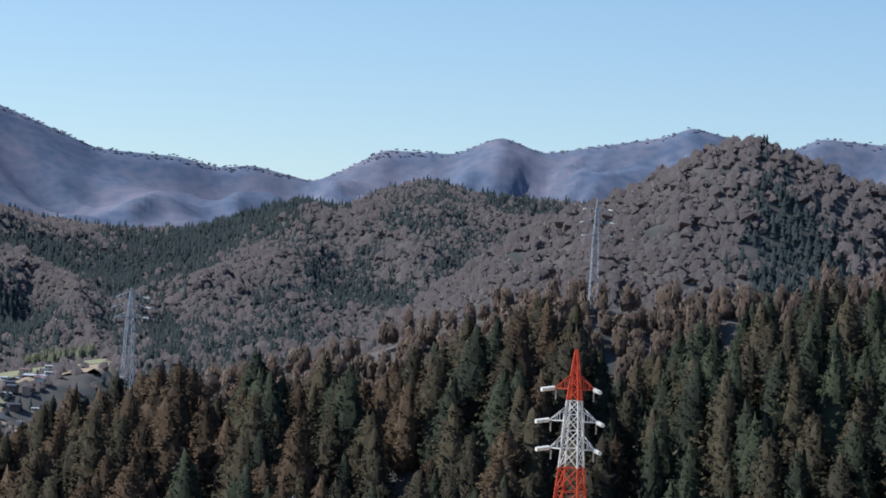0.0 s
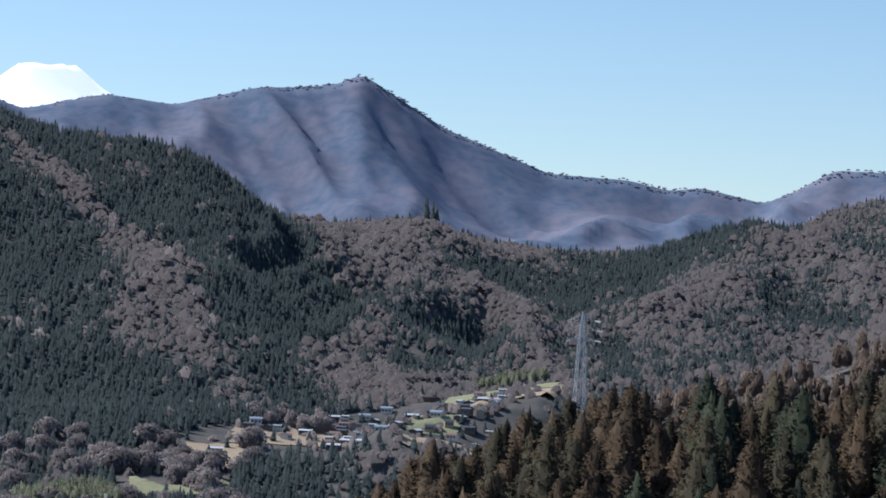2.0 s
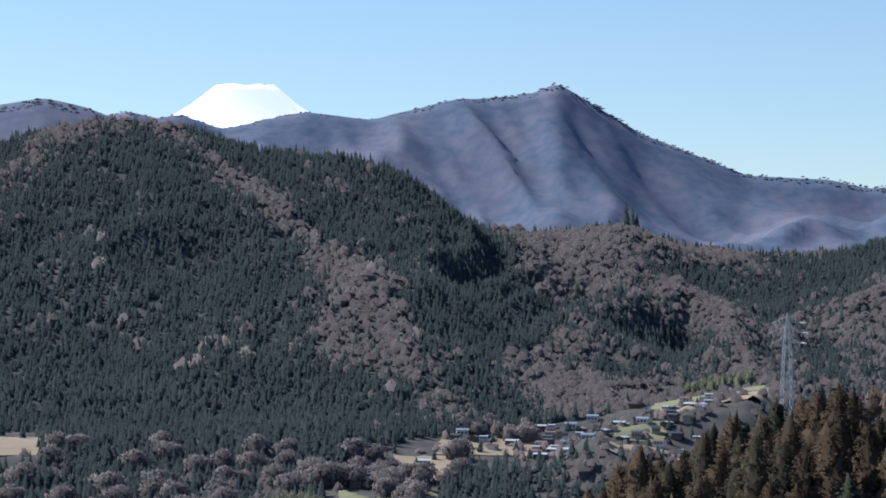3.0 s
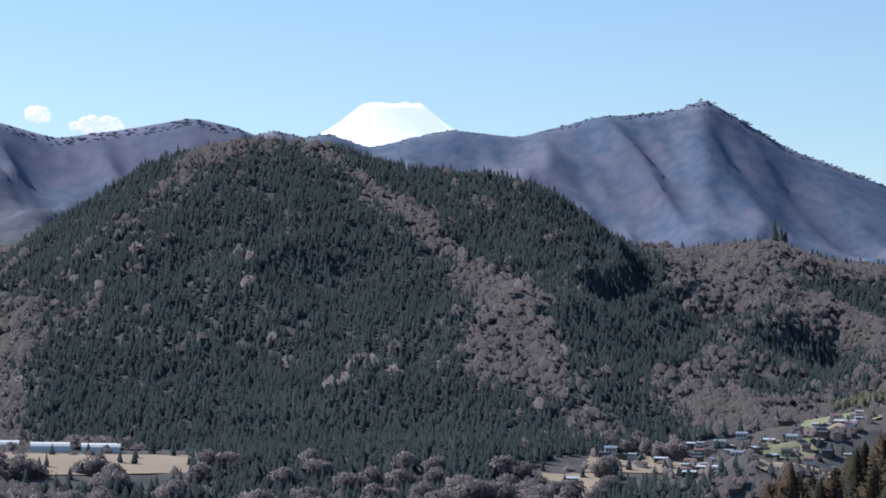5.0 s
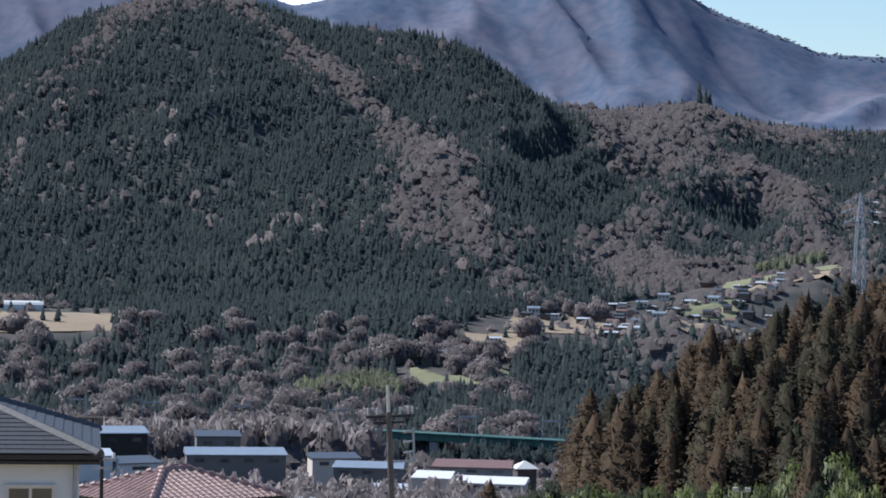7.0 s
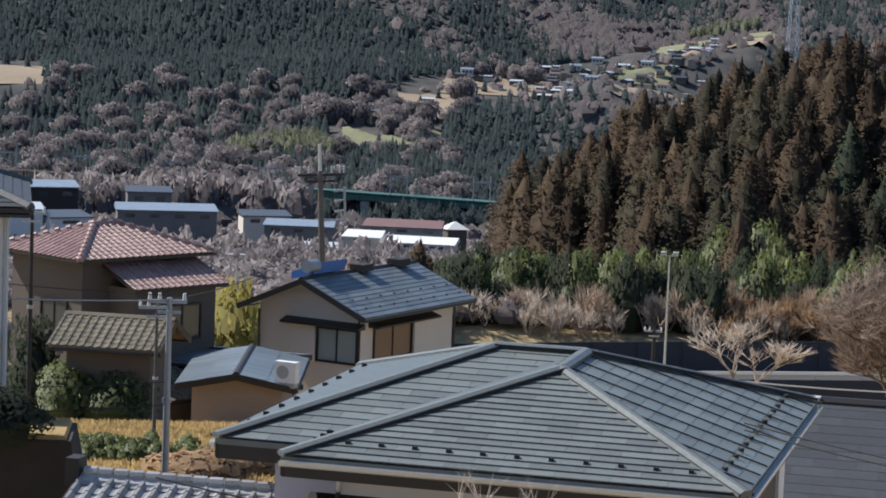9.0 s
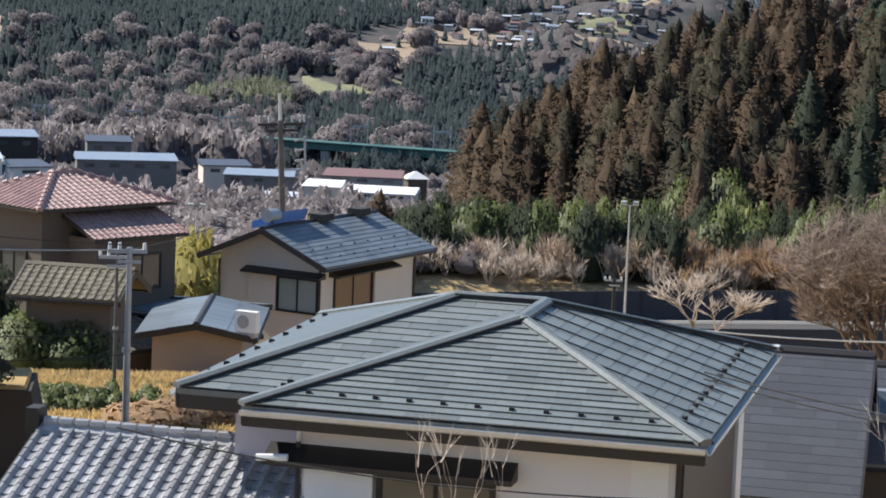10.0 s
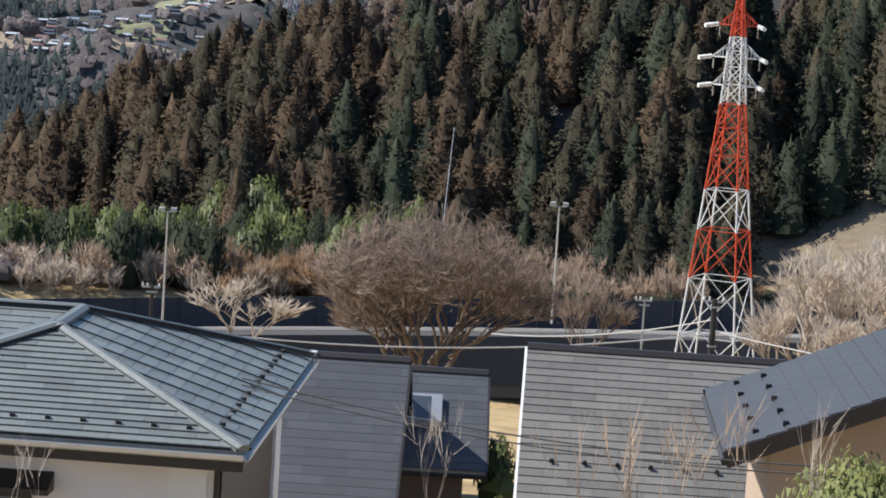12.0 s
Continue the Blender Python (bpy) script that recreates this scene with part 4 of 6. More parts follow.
def plant(name, templates, x, y, z, rad, tall, mat, label, category):
    """Many trees in one mesh."""
    vs, fs, ns, n = [], [], [], 0
    pick = rng.integers(len(templates), size=len(x))
    turn = rng.uniform(0, 2 * np.pi, len(x))
    for k, tm in enumerate(templates):
        tv, tf = tm[0], tm[1]
        i = np.nonzero(pick == k)[0]
        if not len(i):
            continue
        c, s = np.cos(turn[i])[:, None], np.sin(turn[i])[:, None]
        X = (tv[:, 0] * c - tv[:, 1] * s) * rad[i, None] + x[i, None]
        Y = (tv[:, 0] * s + tv[:, 1] * c) * rad[i, None] + y[i, None]
        Z = tv[:, 2] * tall[i, None] + z[i, None]
        vs.append(np.stack([X, Y, Z], -1).reshape(-1, 3))
        fs.append((tf[None] + (np.arange(len(i)) * len(tv))[:, None, None] + n).reshape(-1, 3))
        if len(tm) > 2:
            tn = tm[2]
            ns.append(np.stack([tn[:, 0] * c - tn[:, 1] * s, tn[:, 0] * s + tn[:, 1] * c, tn[:, 2] + 0 * c], -1).reshape(-1, 3))
        n += len(i) * len(tv)
    ob = new(name, fast_mesh(name, np.concatenate(vs), np.concatenate(fs), mat, np.concatenate(ns) if ns else None))
    return tagged(ob, label, category, kind="stuff")


def scatter(n, az0, az1, d0, d1):
    az = rng.uniform(az0, az1, n)
    d = np.sqrt(rng.uniform(d0 * d0, d1 * d1, n))
    return az, d


def place(az, d):
    a = np.radians(az)
    return d * np.sin(a), d * np.cos(a), height(az, d)


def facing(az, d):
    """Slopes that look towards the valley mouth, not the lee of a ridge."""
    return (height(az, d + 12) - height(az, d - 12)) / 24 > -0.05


def fir():
    """A small conifer of height 1 and radius 1: three ragged skirts of branches."""
    tris, soft = [], []
    for low, high, r in ((0.0, 0.55, 1.0), (0.3, 0.8, 0.72), (0.58, 1.0, 0.42)):
        n = 7
        ring = [np.array([np.cos(6.2832 * i / n), np.sin(6.2832 * i / n), 0]) * r * rng.uniform(0.7, 1.15) + np.array([0, 0, low + rng.uniform(-0.05, 0.09)]) for i in range(n)]
        for i in range(n):
            p, q = ring[i], ring[(i + 1) % n]
            tris.append((p, q, np.array([rng.uniform(-0.05, 0.05), rng.uniform(-0.05, 0.05), high])))
            soft.append(np.array([*(p + q)[:2] * 0.6, 1.0]))
    return leafy(tris, soft)


def puff(n):
    """A small rounded leafless crown of height 1 and radius 1, with a frayed edge."""
    tris, soft = core(((0.0, 0.75), (0.4, 0.9), (0.76, 0.55), (0.93, 0.06)), 5, 0.2)
    soft = [q * np.array([0.6, 0.6, 1]) + np.array([0, 0, 1.5]) for q in soft]
    for _ in range(n):
        a, k = rng.uniform(0, 6.2832), rng.uniform(0.25, 1)
        o = np.array([np.cos(a), np.sin(a), 0])
        c = o * 0.9 * np.sin(k * 1.4) + np.array([0, 0, 0.12 + 0.82 * np.cos(k * 1.4)])
        s = rng.uniform(0.2, 0.38)
        t = np.array([-np.sin(a), np.cos(a), 0])
        tris.append((c - t * s * 0.5, c + t * s * 0.5, c + o * s * 0.45 + np.array([0, 0, s * 0.7])))
        soft.append(o * 0.4 + np.array([0, 0, 1.2]))
    return leafy(tris, soft)


AZ_H, D_H = np.arange(-24, 24.01, 0.1), np.arange(340, 4400, 10.0)
ah_, dh_ = np.meshgrid(AZ_H, D_H, indexing="ij")
SKYLINE = np.maximum.accumulate((height(ah_, dh_) - EYE_Z) / dh_, axis=1)


def open_to_view(az, d, tall):
    """Not sunk behind a nearer fold of the land."""
    i = np.clip(np.round((az + 24) / 0.1).astype(int), 0, len(AZ_H) - 1)
    j = np.clip(((d - 340) / 10).astype(int) - 4, 0, len(D_H) - 1)
    return (height(az, d) + tall - EYE_Z) / d > SKYLINE[i, j]


DOMES = [tuft_dome(49, 0.24) for _ in range(12)]
FIRS = [fir() for _ in range(16)]
PUFFS = [puff(6) for _ in range(16)]

az, d = scatter(150000, -21.5, 20.5, 800, 2700)
keep = open_to_view(az, d, 15.0) & ~((az > -3) & (d < 1120)) & ~((az < -7) & (d > 2260))
az, d = az[keep], d[keep]
a_ = np.radians(az)
x, y = d * np.sin(a_), d * np.cos(a_)
z, spur = lie(az, d)
# conifers stand in the gullies and in planted blocks, bare woods on the spurs
lean_green = -0.75 * (spur - 0.35) + 0.75 * wave(x / 130, y / 260, 51) + 0.45 * wave(x / 45, y / 110, 52)
lean_green = lean_green + np.interp(d, (800, 1000, 1350, 1600, 2250, 2700), (-0.5, -0.2, -0.1, 0.0, -0.15, -0.3))


def stand(a0, a1, d0, d1, gain, soft=0.5, deep=60):
    """A block of woods between bearings and distances, with uneven edges."""
    aw = az + 0.5 * wave(x / 60, y / 120, 71) + 0.25 * wave(x / 22, y / 40, 72)
    dw = d + 50 * wave(x / 60, y / 90, 73)
    return gain * np.interp(aw, (a0 - soft, a0 + soft, a1 - soft, a1 + soft), (0, 1, 1, 0)) * np.interp(dw, (d0 - deep, d0 + deep, d1 - deep, d1 + deep), (0, 1, 1, 0))


for row in ((-19.0, -9.8, 1480, 2330, 1.5), (-9.8, -5.4, 1480, 1760, 0.75), (-10.0, -4.6, 1500, 2050, 0.8), (-9.6, -5.2, 1900, 2300, 1.2), (-19, -7, 1380, 1560, 0.8), (-6.8, -4.4, 1500, 1850, 0.7), (-8.2, -4.6, 900, 1180, 1.3),
            (-22, -10.2, 1060, 1300, 0.3), (2.3, 5.5, 2420, 2700, 1.6), (4.4, 6.9, 2020, 2420, 0.9), (14.6, 16.8, 1300, 1400, 1.2), (-6.6, -5.7, 1255, 1320, 1.5), (6.8, 8.4, 2400, 2620, 0.7),
            (0, 7, 1450, 1750, -0.5), (8, 14, 1150, 1420, -0.45), (-21, -10.5, 930, 1060, -0.9), (-4.6, 0.5, 2300, 2650, -0.35), (-20, -17.5, 1700, 2300, -0.5), (7.5, 20, 1390, 1520, -0.9)):
    lean_green = lean_green + stand(*row)
for gain, half, row in ((-1.7, 24, (-13.0, 2220, -11.6, 2110, -10.5, 2010, -8.9, 1870, -8.0, 1760)), (-1.3, 40, (-8.4, 1700, -7.6, 1620, -6.8, 1540)), (-1.5, 26, (-19.6, 2200, -16.6, 2240, -14.3, 2235))):
    lean_green = lean_green + gain * np.exp(-(from_line(x + 12 * wave(x / 30, y / 60, 75), y, row) / half) ** 2)   # bare crests
lean_green = lean_green + rng.normal(size=len(az)) * 0.34
green = lean_green > np.interp(d, (1300, 1500), (0.18, 0.0))
village = (az > -9.0) & (az < 0.8) & (d > np.interp(az, (-9, -6.6, -6.0, -4.6, 0.8), (1190, 1200, 1300, 1290, 1270))) & (d < np.interp(az, (-9, -7.6, -5.6, -4.4, 0.8), (1300, 1345, 1400, 1470, 1490)))
field = (az < -15.3) & (d > 1290) & (d < 1420)
thin = rng.random(len(az))
ok = (~((az < -4) & (d < 930) & green)) & np.where(village, (thin < 0.09) & (~green | (thin < 0.03)), np.where(field, thin < 0.05, True))
g = ok & green
m = int(g.sum())
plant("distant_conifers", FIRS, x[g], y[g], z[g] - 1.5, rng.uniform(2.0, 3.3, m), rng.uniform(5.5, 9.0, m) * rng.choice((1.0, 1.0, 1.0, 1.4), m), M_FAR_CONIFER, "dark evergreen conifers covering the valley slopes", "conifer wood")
b = ok & ~green & (thin < 0.72)
m = int(b.sum())
size = rng.uniform(0.75, 1.2, m) * np.where(rng.random(m) < 0.1, 1.6, 1.0)
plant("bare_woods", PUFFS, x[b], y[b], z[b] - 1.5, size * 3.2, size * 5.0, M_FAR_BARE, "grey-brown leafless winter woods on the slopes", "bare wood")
# lone round crowns among the conifers
az, d = scatter(18, -20, -7, 1500, 1900)
x, y, z = place(az, d)
plant("scattered_bare_trees", PUFFS, x, y, z - 1.0, rng.uniform(4.5, 7, 18), rng.uniform(8, 10, 18), M_FAR_BARE, "rounded leafless trees among the conifers", "bare wood")

# large spreading trees at the foot of the slopes
BROAD = [tuft_dome(400, 0.15, 0.05, 16) for _ in range(5)]
az, d = scatter(230, -20.5, -6.0, 960, 1340)
x, y, z = place(az, d)
n_ = len(x)
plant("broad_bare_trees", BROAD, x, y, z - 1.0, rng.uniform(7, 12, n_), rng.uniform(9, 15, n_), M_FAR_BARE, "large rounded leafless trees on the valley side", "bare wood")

for mat, n, a0, a1, d0, d1, r0, r1, t0, t1, lab in ((M_FAR_BARE, 45, -8.6, -0.4, 1290, 1450, 2.0, 4.0, 3, 6, "leafless garden trees among the village houses"),
                                                    (M_FAR_CONIFER, 26, -4.4, -0.6, 1300, 1450, 1.4, 2.4, 4, 8, "small evergreen trees among the village houses"),
                                                    (M_FAR_BARE, 16, -6.2, -4.4, 1385, 1440, 5, 9, 8, 13, "large rounded leafless trees above the village")):
    az, d = scatter(n, a0, a1, d0, d1)
    x, y, z = place(az, d)
    plant("village_trees", BROAD if r1 > 5 else PUFFS if mat is M_FAR_BARE else FIRS, x, y, z - 0.5, rng.uniform(r0, r1, n), rng.uniform(t0, t1, n), mat, lab, "trees")

# crest trees on the middle ridges
az, d = scatter(260, -6, 9, 2560, 2615)
x, y, z = place(az, d)
m = len(x)
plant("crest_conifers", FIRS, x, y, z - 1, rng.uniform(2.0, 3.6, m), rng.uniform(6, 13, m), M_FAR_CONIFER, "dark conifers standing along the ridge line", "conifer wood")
# tall pair of trees on the ridge
x, y, z = place(np.array([-2.45, -2.3, -2.2]), np.array([2560.0, 2565, 2558]))
plant("ridge_conifers", FIRS, x, y, z, np.array([6.0, 5, 5]), np.array([30.0, 26, 22]), M_FAR_CONIFER, "tall dark conifers on the ridge", "conifer wood")

# far ranges
az, d = scatter(60000, -22, 21, 3100, 4330)
keep = (d > 4185) & (d < 4225) | (d > 3180) & (d < 3220) & (az < -13)
az, d = az[keep], d[keep]
x, y, z = place(az, d)
m = len(x)
plant("far_woods", PUFFS, x, y, z - 1.6, rng.uniform(2.5, 4.5, m), rng.uniform(1.7, 2.4, m), M_FARTUFT, "winter woods on the far mountains, haze in their colour", "far wood")

# bamboo groves
for a0, a1, d0, d1, n in ((-11.2, -8.9, 1130, 1180, 240), (-1.2, 0.4, 1500, 1530, 60), (-7.4, -5.0, 905, 950, 160)):
    az, d = scatter(n, a0, a1, d0, d1)
    x, y, z = place(az, d)
    plant("bamboo_grove", DOMES, x, y, z, rng.uniform(2.2, 3.6, n), rng.uniform(9, 14, n), M_FAR_BAMBOO if a0 < -8 or a0 > -2 else M_FAR_CONIFER, "pale green bamboo grove at the edge of the woods", "bamboo")


# ---- the cedar hill ----
CEDARS = []
trunk_me = Shape().tube((0, 0, -0.06), (0, 0, 0.85), 0.022, 0.005, 7).mesh("trunk", M_BARK)
for i in range(7):
    v, f, nn = cedar_crown(150, 9, i)
    mat = (M_CEDAR, M_CEDAR_BROWN, M_CEDAR_BROWN, M_CEDAR_GREEN, M_CEDAR, M_CEDAR_BROWN, M_CEDAR_GREEN)[i]
    CEDARS.append((v, f, nn, mat, fast_mesh("crown", v, f, mat, nn)))

cells = []
for d0 in np.arange(356, 500, 6.0):
    for a0 in np.arange(-7.0, 18.6, 0.82):
        aa, dd = a0 + rng.uniform(-0.4, 0.4), d0 + rng.uniform(-2.8, 2.8)
        zz = float(height(aa, dd))
        # leave the dry clearing by the pylon open
        if dd < 392 and aa > 11.3 or dd < 372 and aa < 8.5 or dd < 350 or zz < -36 and dd > 380:
            continue
        cells.append((aa, dd, zz))
cells.sort(key=lambda c: c[1])
rest = {}
made = 0
molds = {}
for aa, dd, zz in cells:
    reddish = wave(np.array(aa * 0.9), np.array(dd / 40.0), 61) - 0.11 * (aa - 5)
    pool = (1, 2, 5, 0) if reddish > 0.1 else (3, 6, 4, 0) if reddish < -0.5 else (0, 4, 1, 6)
    k = pool[rng.integers(4)]
    tall = rng.uniform(9.5, 17.0) * (0.8 if dd < 382 else 1.0)
    x, y = polar(aa, dd)
    if made < 290:
        if k not in molds:
            t = thing("cedar", Matrix.Identity(4), ("dense dark green cedar tree on the hillside", "rusty brown-green cedar tree on the hillside")[k in (1, 2, 5)], "cedar tree", "cedars on the hill")
            part("trunk", trunk_me, None, t)
            part("crown", CEDARS[k][4], None, t)
            molds[k] = t
            t.matrix_basis = pose(x, y, zz - 0.5, 0, 0, rng.uniform(0, 360)) @ Matrix.Diagonal((tall, tall, tall, 1))
        else:
            t = copy_thing(molds[k], Matrix.Identity(4))
            t.matrix_basis = pose(x, y, zz - 0.5, rng.uniform(-2, 2), rng.uniform(-2, 2), rng.uniform(0, 360)) @ Matrix.Diagonal((tall * rng.uniform(1.1, 1.6),) * 2 + (tall, 1))
        made += 1
    else:
        rest.setdefault(k, []).append((x, y, zz - 0.5, tall))
for k, rows in rest.items():
    r = np.array(rows)
    plant("cedar_wood", [CEDARS[k][:3]], r[:, 0], r[:, 1], r[:, 2], r[:, 3] * rng.uniform(1.1, 1.55, len(r)), r[:, 3], CEDARS[k][3], "cedars filling the upper hillside", "conifer wood")

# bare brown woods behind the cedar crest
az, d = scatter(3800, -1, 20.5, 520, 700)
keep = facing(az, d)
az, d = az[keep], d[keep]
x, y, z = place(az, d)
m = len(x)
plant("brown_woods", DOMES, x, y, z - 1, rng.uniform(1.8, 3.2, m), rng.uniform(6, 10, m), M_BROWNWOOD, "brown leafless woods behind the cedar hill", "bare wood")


# ---- bare trees, shrubs and reeds ----
def bare_tree(levels, spread, seed, first=0.3, twig_w=0.012, kids=(3, 4), up=0.35, stems=1, girth=0.022, fan=0.9):
    """A leafless tree of height about 1 as triangles: limbs as tapered prisms, twigs as slivers."""
    r = random.Random(seed)
    V, Fc = [], []

    def limb(p, q, w0, w1):
        p, q = Vector(p), Vector(q)
        dd = (q - p).normalized()
        s = dd.orthogonal().normalized()
        t = dd.cross(s)
        n = len(V)
        for c, w in ((p, w0), (q, w1)):
            for k in range(3):
                V.append(c + (s * math.cos(k * 2.094) + t * math.sin(k * 2.094)) * w)
        for k in range(3):
            a, b = n + k, n + (k + 1) % 3
            Fc.extend([(a, b, b + 3), (a, b + 3, a + 3)])

    def sliver(p, q, w):
        p, q = Vector(p), Vector(q)
        s = (q - p).cross(Vector((r.uniform(-1, 1), r.uniform(-1, 1), r.uniform(-1, 1)))).normalized() * w
        n = len(V)
        V.extend([p - s, p + s, q])
        Fc.append((n, n + 1, n + 2))

    def grow(p, dd, ln, w, lev):
        mid = p + dd * ln * 0.5 + Vector((r.uniform(-1, 1), r.uniform(-1, 1), r.uniform(-0.3, 0.6))) * ln * 0.09
        q = mid + (dd + Vector((r.uniform(-1, 1), r.uniform(-1, 1), r.uniform(-0.2, 0.5))) * 0.25).normalized() * ln * 0.5
        if lev <= 1:
            sliver(p, q, twig_w * 0.5)
            for _ in range(3):
                e = (dd + Vector((r.uniform(-1, 1), r.uniform(-1, 1), r.uniform(-0.2, 0.9))) * 0.7).normalized()
                sliver(p.lerp(q, r.uniform(0.2, 0.9)), q + e * ln * 0.6, twig_w * 0.35)
            return
        limb(p, mid, w, w * 0.8)
        limb(mid, q, w * 0.8, w * 0.55)
        for _ in range(r.randint(*kids)):
            e = Vector((r.uniform(-1, 1), r.uniform(-1, 1), r.uniform(-0.25, 1) * up)) * spread
            nd = (dd + e).normalized()
            nd.z = max(nd.z, -0.15)
            grow(p.lerp(q, r.uniform(0.55, 1.0)), nd.normalized(), ln * r.uniform(0.62, 0.85), w * 0.52, lev - 1)
    for k in range(stems):
        a = 2 * math.pi * k / stems + r.uniform(-0.3, 0.3)
        q = fan * r.uniform(0.35, 1.0) if stems > 1 else 0.0
        grow(Vector((0, 0, 0)), Vector((q * math.cos(a), q * math.sin(a), 1)).normalized(), first * r.uniform(0.8, 1.1), girth, levels)
    v = np.array([tuple(q) for q in V])
    v[:, 2] /= np.percentile(v[:, 2], 99.5)
    v[:, :2] /= np.percentile(np.hypot(v[:, 0], v[:, 1]), 97)
    return v, np.array(Fc)


SHRUBS = [bare_tree(3, 0.8, 40 + i, 0.3, 0.03, (3, 4), 0.9, 5, 0.012) for i in range(6)]
MEDIUM = [bare_tree(5, 0.75, 60 + i, 0.26, 0.009, (3, 4), 0.8, 3, 0.014) for i in range(4)]


def lone_tree(name, v, f, x, y, z, rad, tall, mat, label, turn=0.0):
    t = thing(name, pose(x, y, z, 0, 0, turn), label, "tree", "bare trees by the road")
    w = v * np.array([rad, rad, tall])
    part("crown", fast_mesh("crown", w, f, mat), mat, t)
    st = Shape()
    for k in range(5):
        st.tube((0, 0, -0.8), (rad * 0.09 * math.cos(k * 1.3), rad * 0.09 * math.sin(k * 1.3), tall * 0.16), 0.02 * tall, 0.011 * tall)
    part("trunk", st, M_BARK, t)
    return t


bv, bf = bare_tree(6, 1.0, 5, 0.2, 0.004, (3, 4), 0.35, 8, 0.011, 1.1)
reach_ = np.sqrt((bv[:, 0] ** 2 + bv[:, 1] ** 2) / 1.05 + np.maximum(bv[:, 2] - 0.3, 0) ** 2 / 0.5)
bv = bv / np.maximum(1.0, reach_ ** 0.6)[:, None]   # a rounded outline
x, y = polar(4.45, 215)
lone_tree("broad_tree", bv, bf, x, y, -23.5, 11.2, 16.5, M_TWIG_GREY, "broad leafless brown tree beside the road")
gv, gf = bare_tree(5, 1.0, 9, 0.3, 0.009, (3, 4), 0.5, 2, 0.016, 0.6)
x, y = polar(0.4, 222)
lone_tree("pruned_tree", gv, gf, x, y, -22.0, 5.2, 7.0, M_TWIG_PALE, "low pale gnarled fruit tree without leaves")
x, y = polar(8.0, 235)
lone_tree("small_tree", MEDIUM[1][0], MEDIUM[1][1], x, y, -24.0, 4.5, 9.0, M_TWIG_GREY, "small leafless brown tree beside the road")
for a, dd, r, tt in ((13.6, 200, 6.5, 11.5), (12.4, 215, 4.0, 8.0), (15.4, 205, 6.0, 11), (14.4, 190, 4.5, 8), (13.0, 206, 5.5, 10.0), (14.6, 210, 6.0, 12.0)):
    x, y = polar(a, dd)
    v, f = MEDIUM[rng.integers(4)]
    lone_tree("pale_tree", v, f, x, y, EYE_Z - dd * 0.158, r, tt, M_TWIG_PALE, "pale grey leafless tree with spreading branches", rng.uniform(0, 360))
# shrub belt along the road and up to the cedars
for a0, a1, d0, d1, n, mat, lab, r0, r1, t0, t1 in (
        (-8.5, 10.5, 343, 384, 400, M_TWIG, "brown leafless scrub below the cedar wood", 2.0, 3.6, 3.5, 7.0),
        (-8.5, 3.5, 342, 360, 240, M_TWIG_PALE, "pale straw-coloured scrub along the road", 1.6, 3.0, 3.0, 5.5),
        (-0.5, 3.4, 342, 362, 110, M_TWIG_ORANGE, "orange-brown leafless scrub", 2.0, 3.4, 4.0, 7.0),
        (11.0, 19.0, 335, 372, 170, M_TWIG_ORANGE, "dry orange brush on the cleared slope", 1.5, 2.6, 1.2, 3.0),
        (-12.3, -10.5, 134, 146, 46, M_TWIG, "brown scrub behind the houses", 1.5, 2.2, 2.0, 3.0),
        (-9.5, -5.0, 230, 330, 170, M_TWIG, "brown scrub on the bank below the houses", 2.0, 3.5, 2.5, 5.0),
        (-22.0, -9.5, 150, 300, 260, M_TWIG, "brown scrub on the bank below the houses", 2.2, 4.0, 3.0, 6.0)):
    az, d = scatter(n, a0, a1, d0, d1)
    x, y, z = place(az, d)
    plant("scrub", SHRUBS, x, y, z - 0.2, rng.uniform(r0, r1, n), rng.uniform(t0, t1, n), mat, lab, "scrub")
for a0, a1, d0, d1, n, t0, t1 in ((-22, -4.5, 330, 490, 560, 3.0, 6.0), (-22, -4.8, 490, 556, 420, 5.0, 8.5), (-22, -4.8, 570, 760, 520, 3, 6.5), (-22, -9.6, 850, 925, 420, 15, 22), (-18, -6.2, 535, 600, 130, 6.5, 10.5)):
    az, d = scatter(n, a0, a1, d0, d1)
    x, y, z = place(az, d)
    plant("valley_scrub", DOMES, x, y, z - 0.3, rng.uniform(2.5, 5, n) * max(1.0, t0 / 8), rng.uniform(t0, t1, n), M_FAR_BARE, "brown leafless thickets on the valley floor", "scrub")
LEAFY = [tuft_dome(560, 0.105, 0.0, 14) for _ in range(6)]
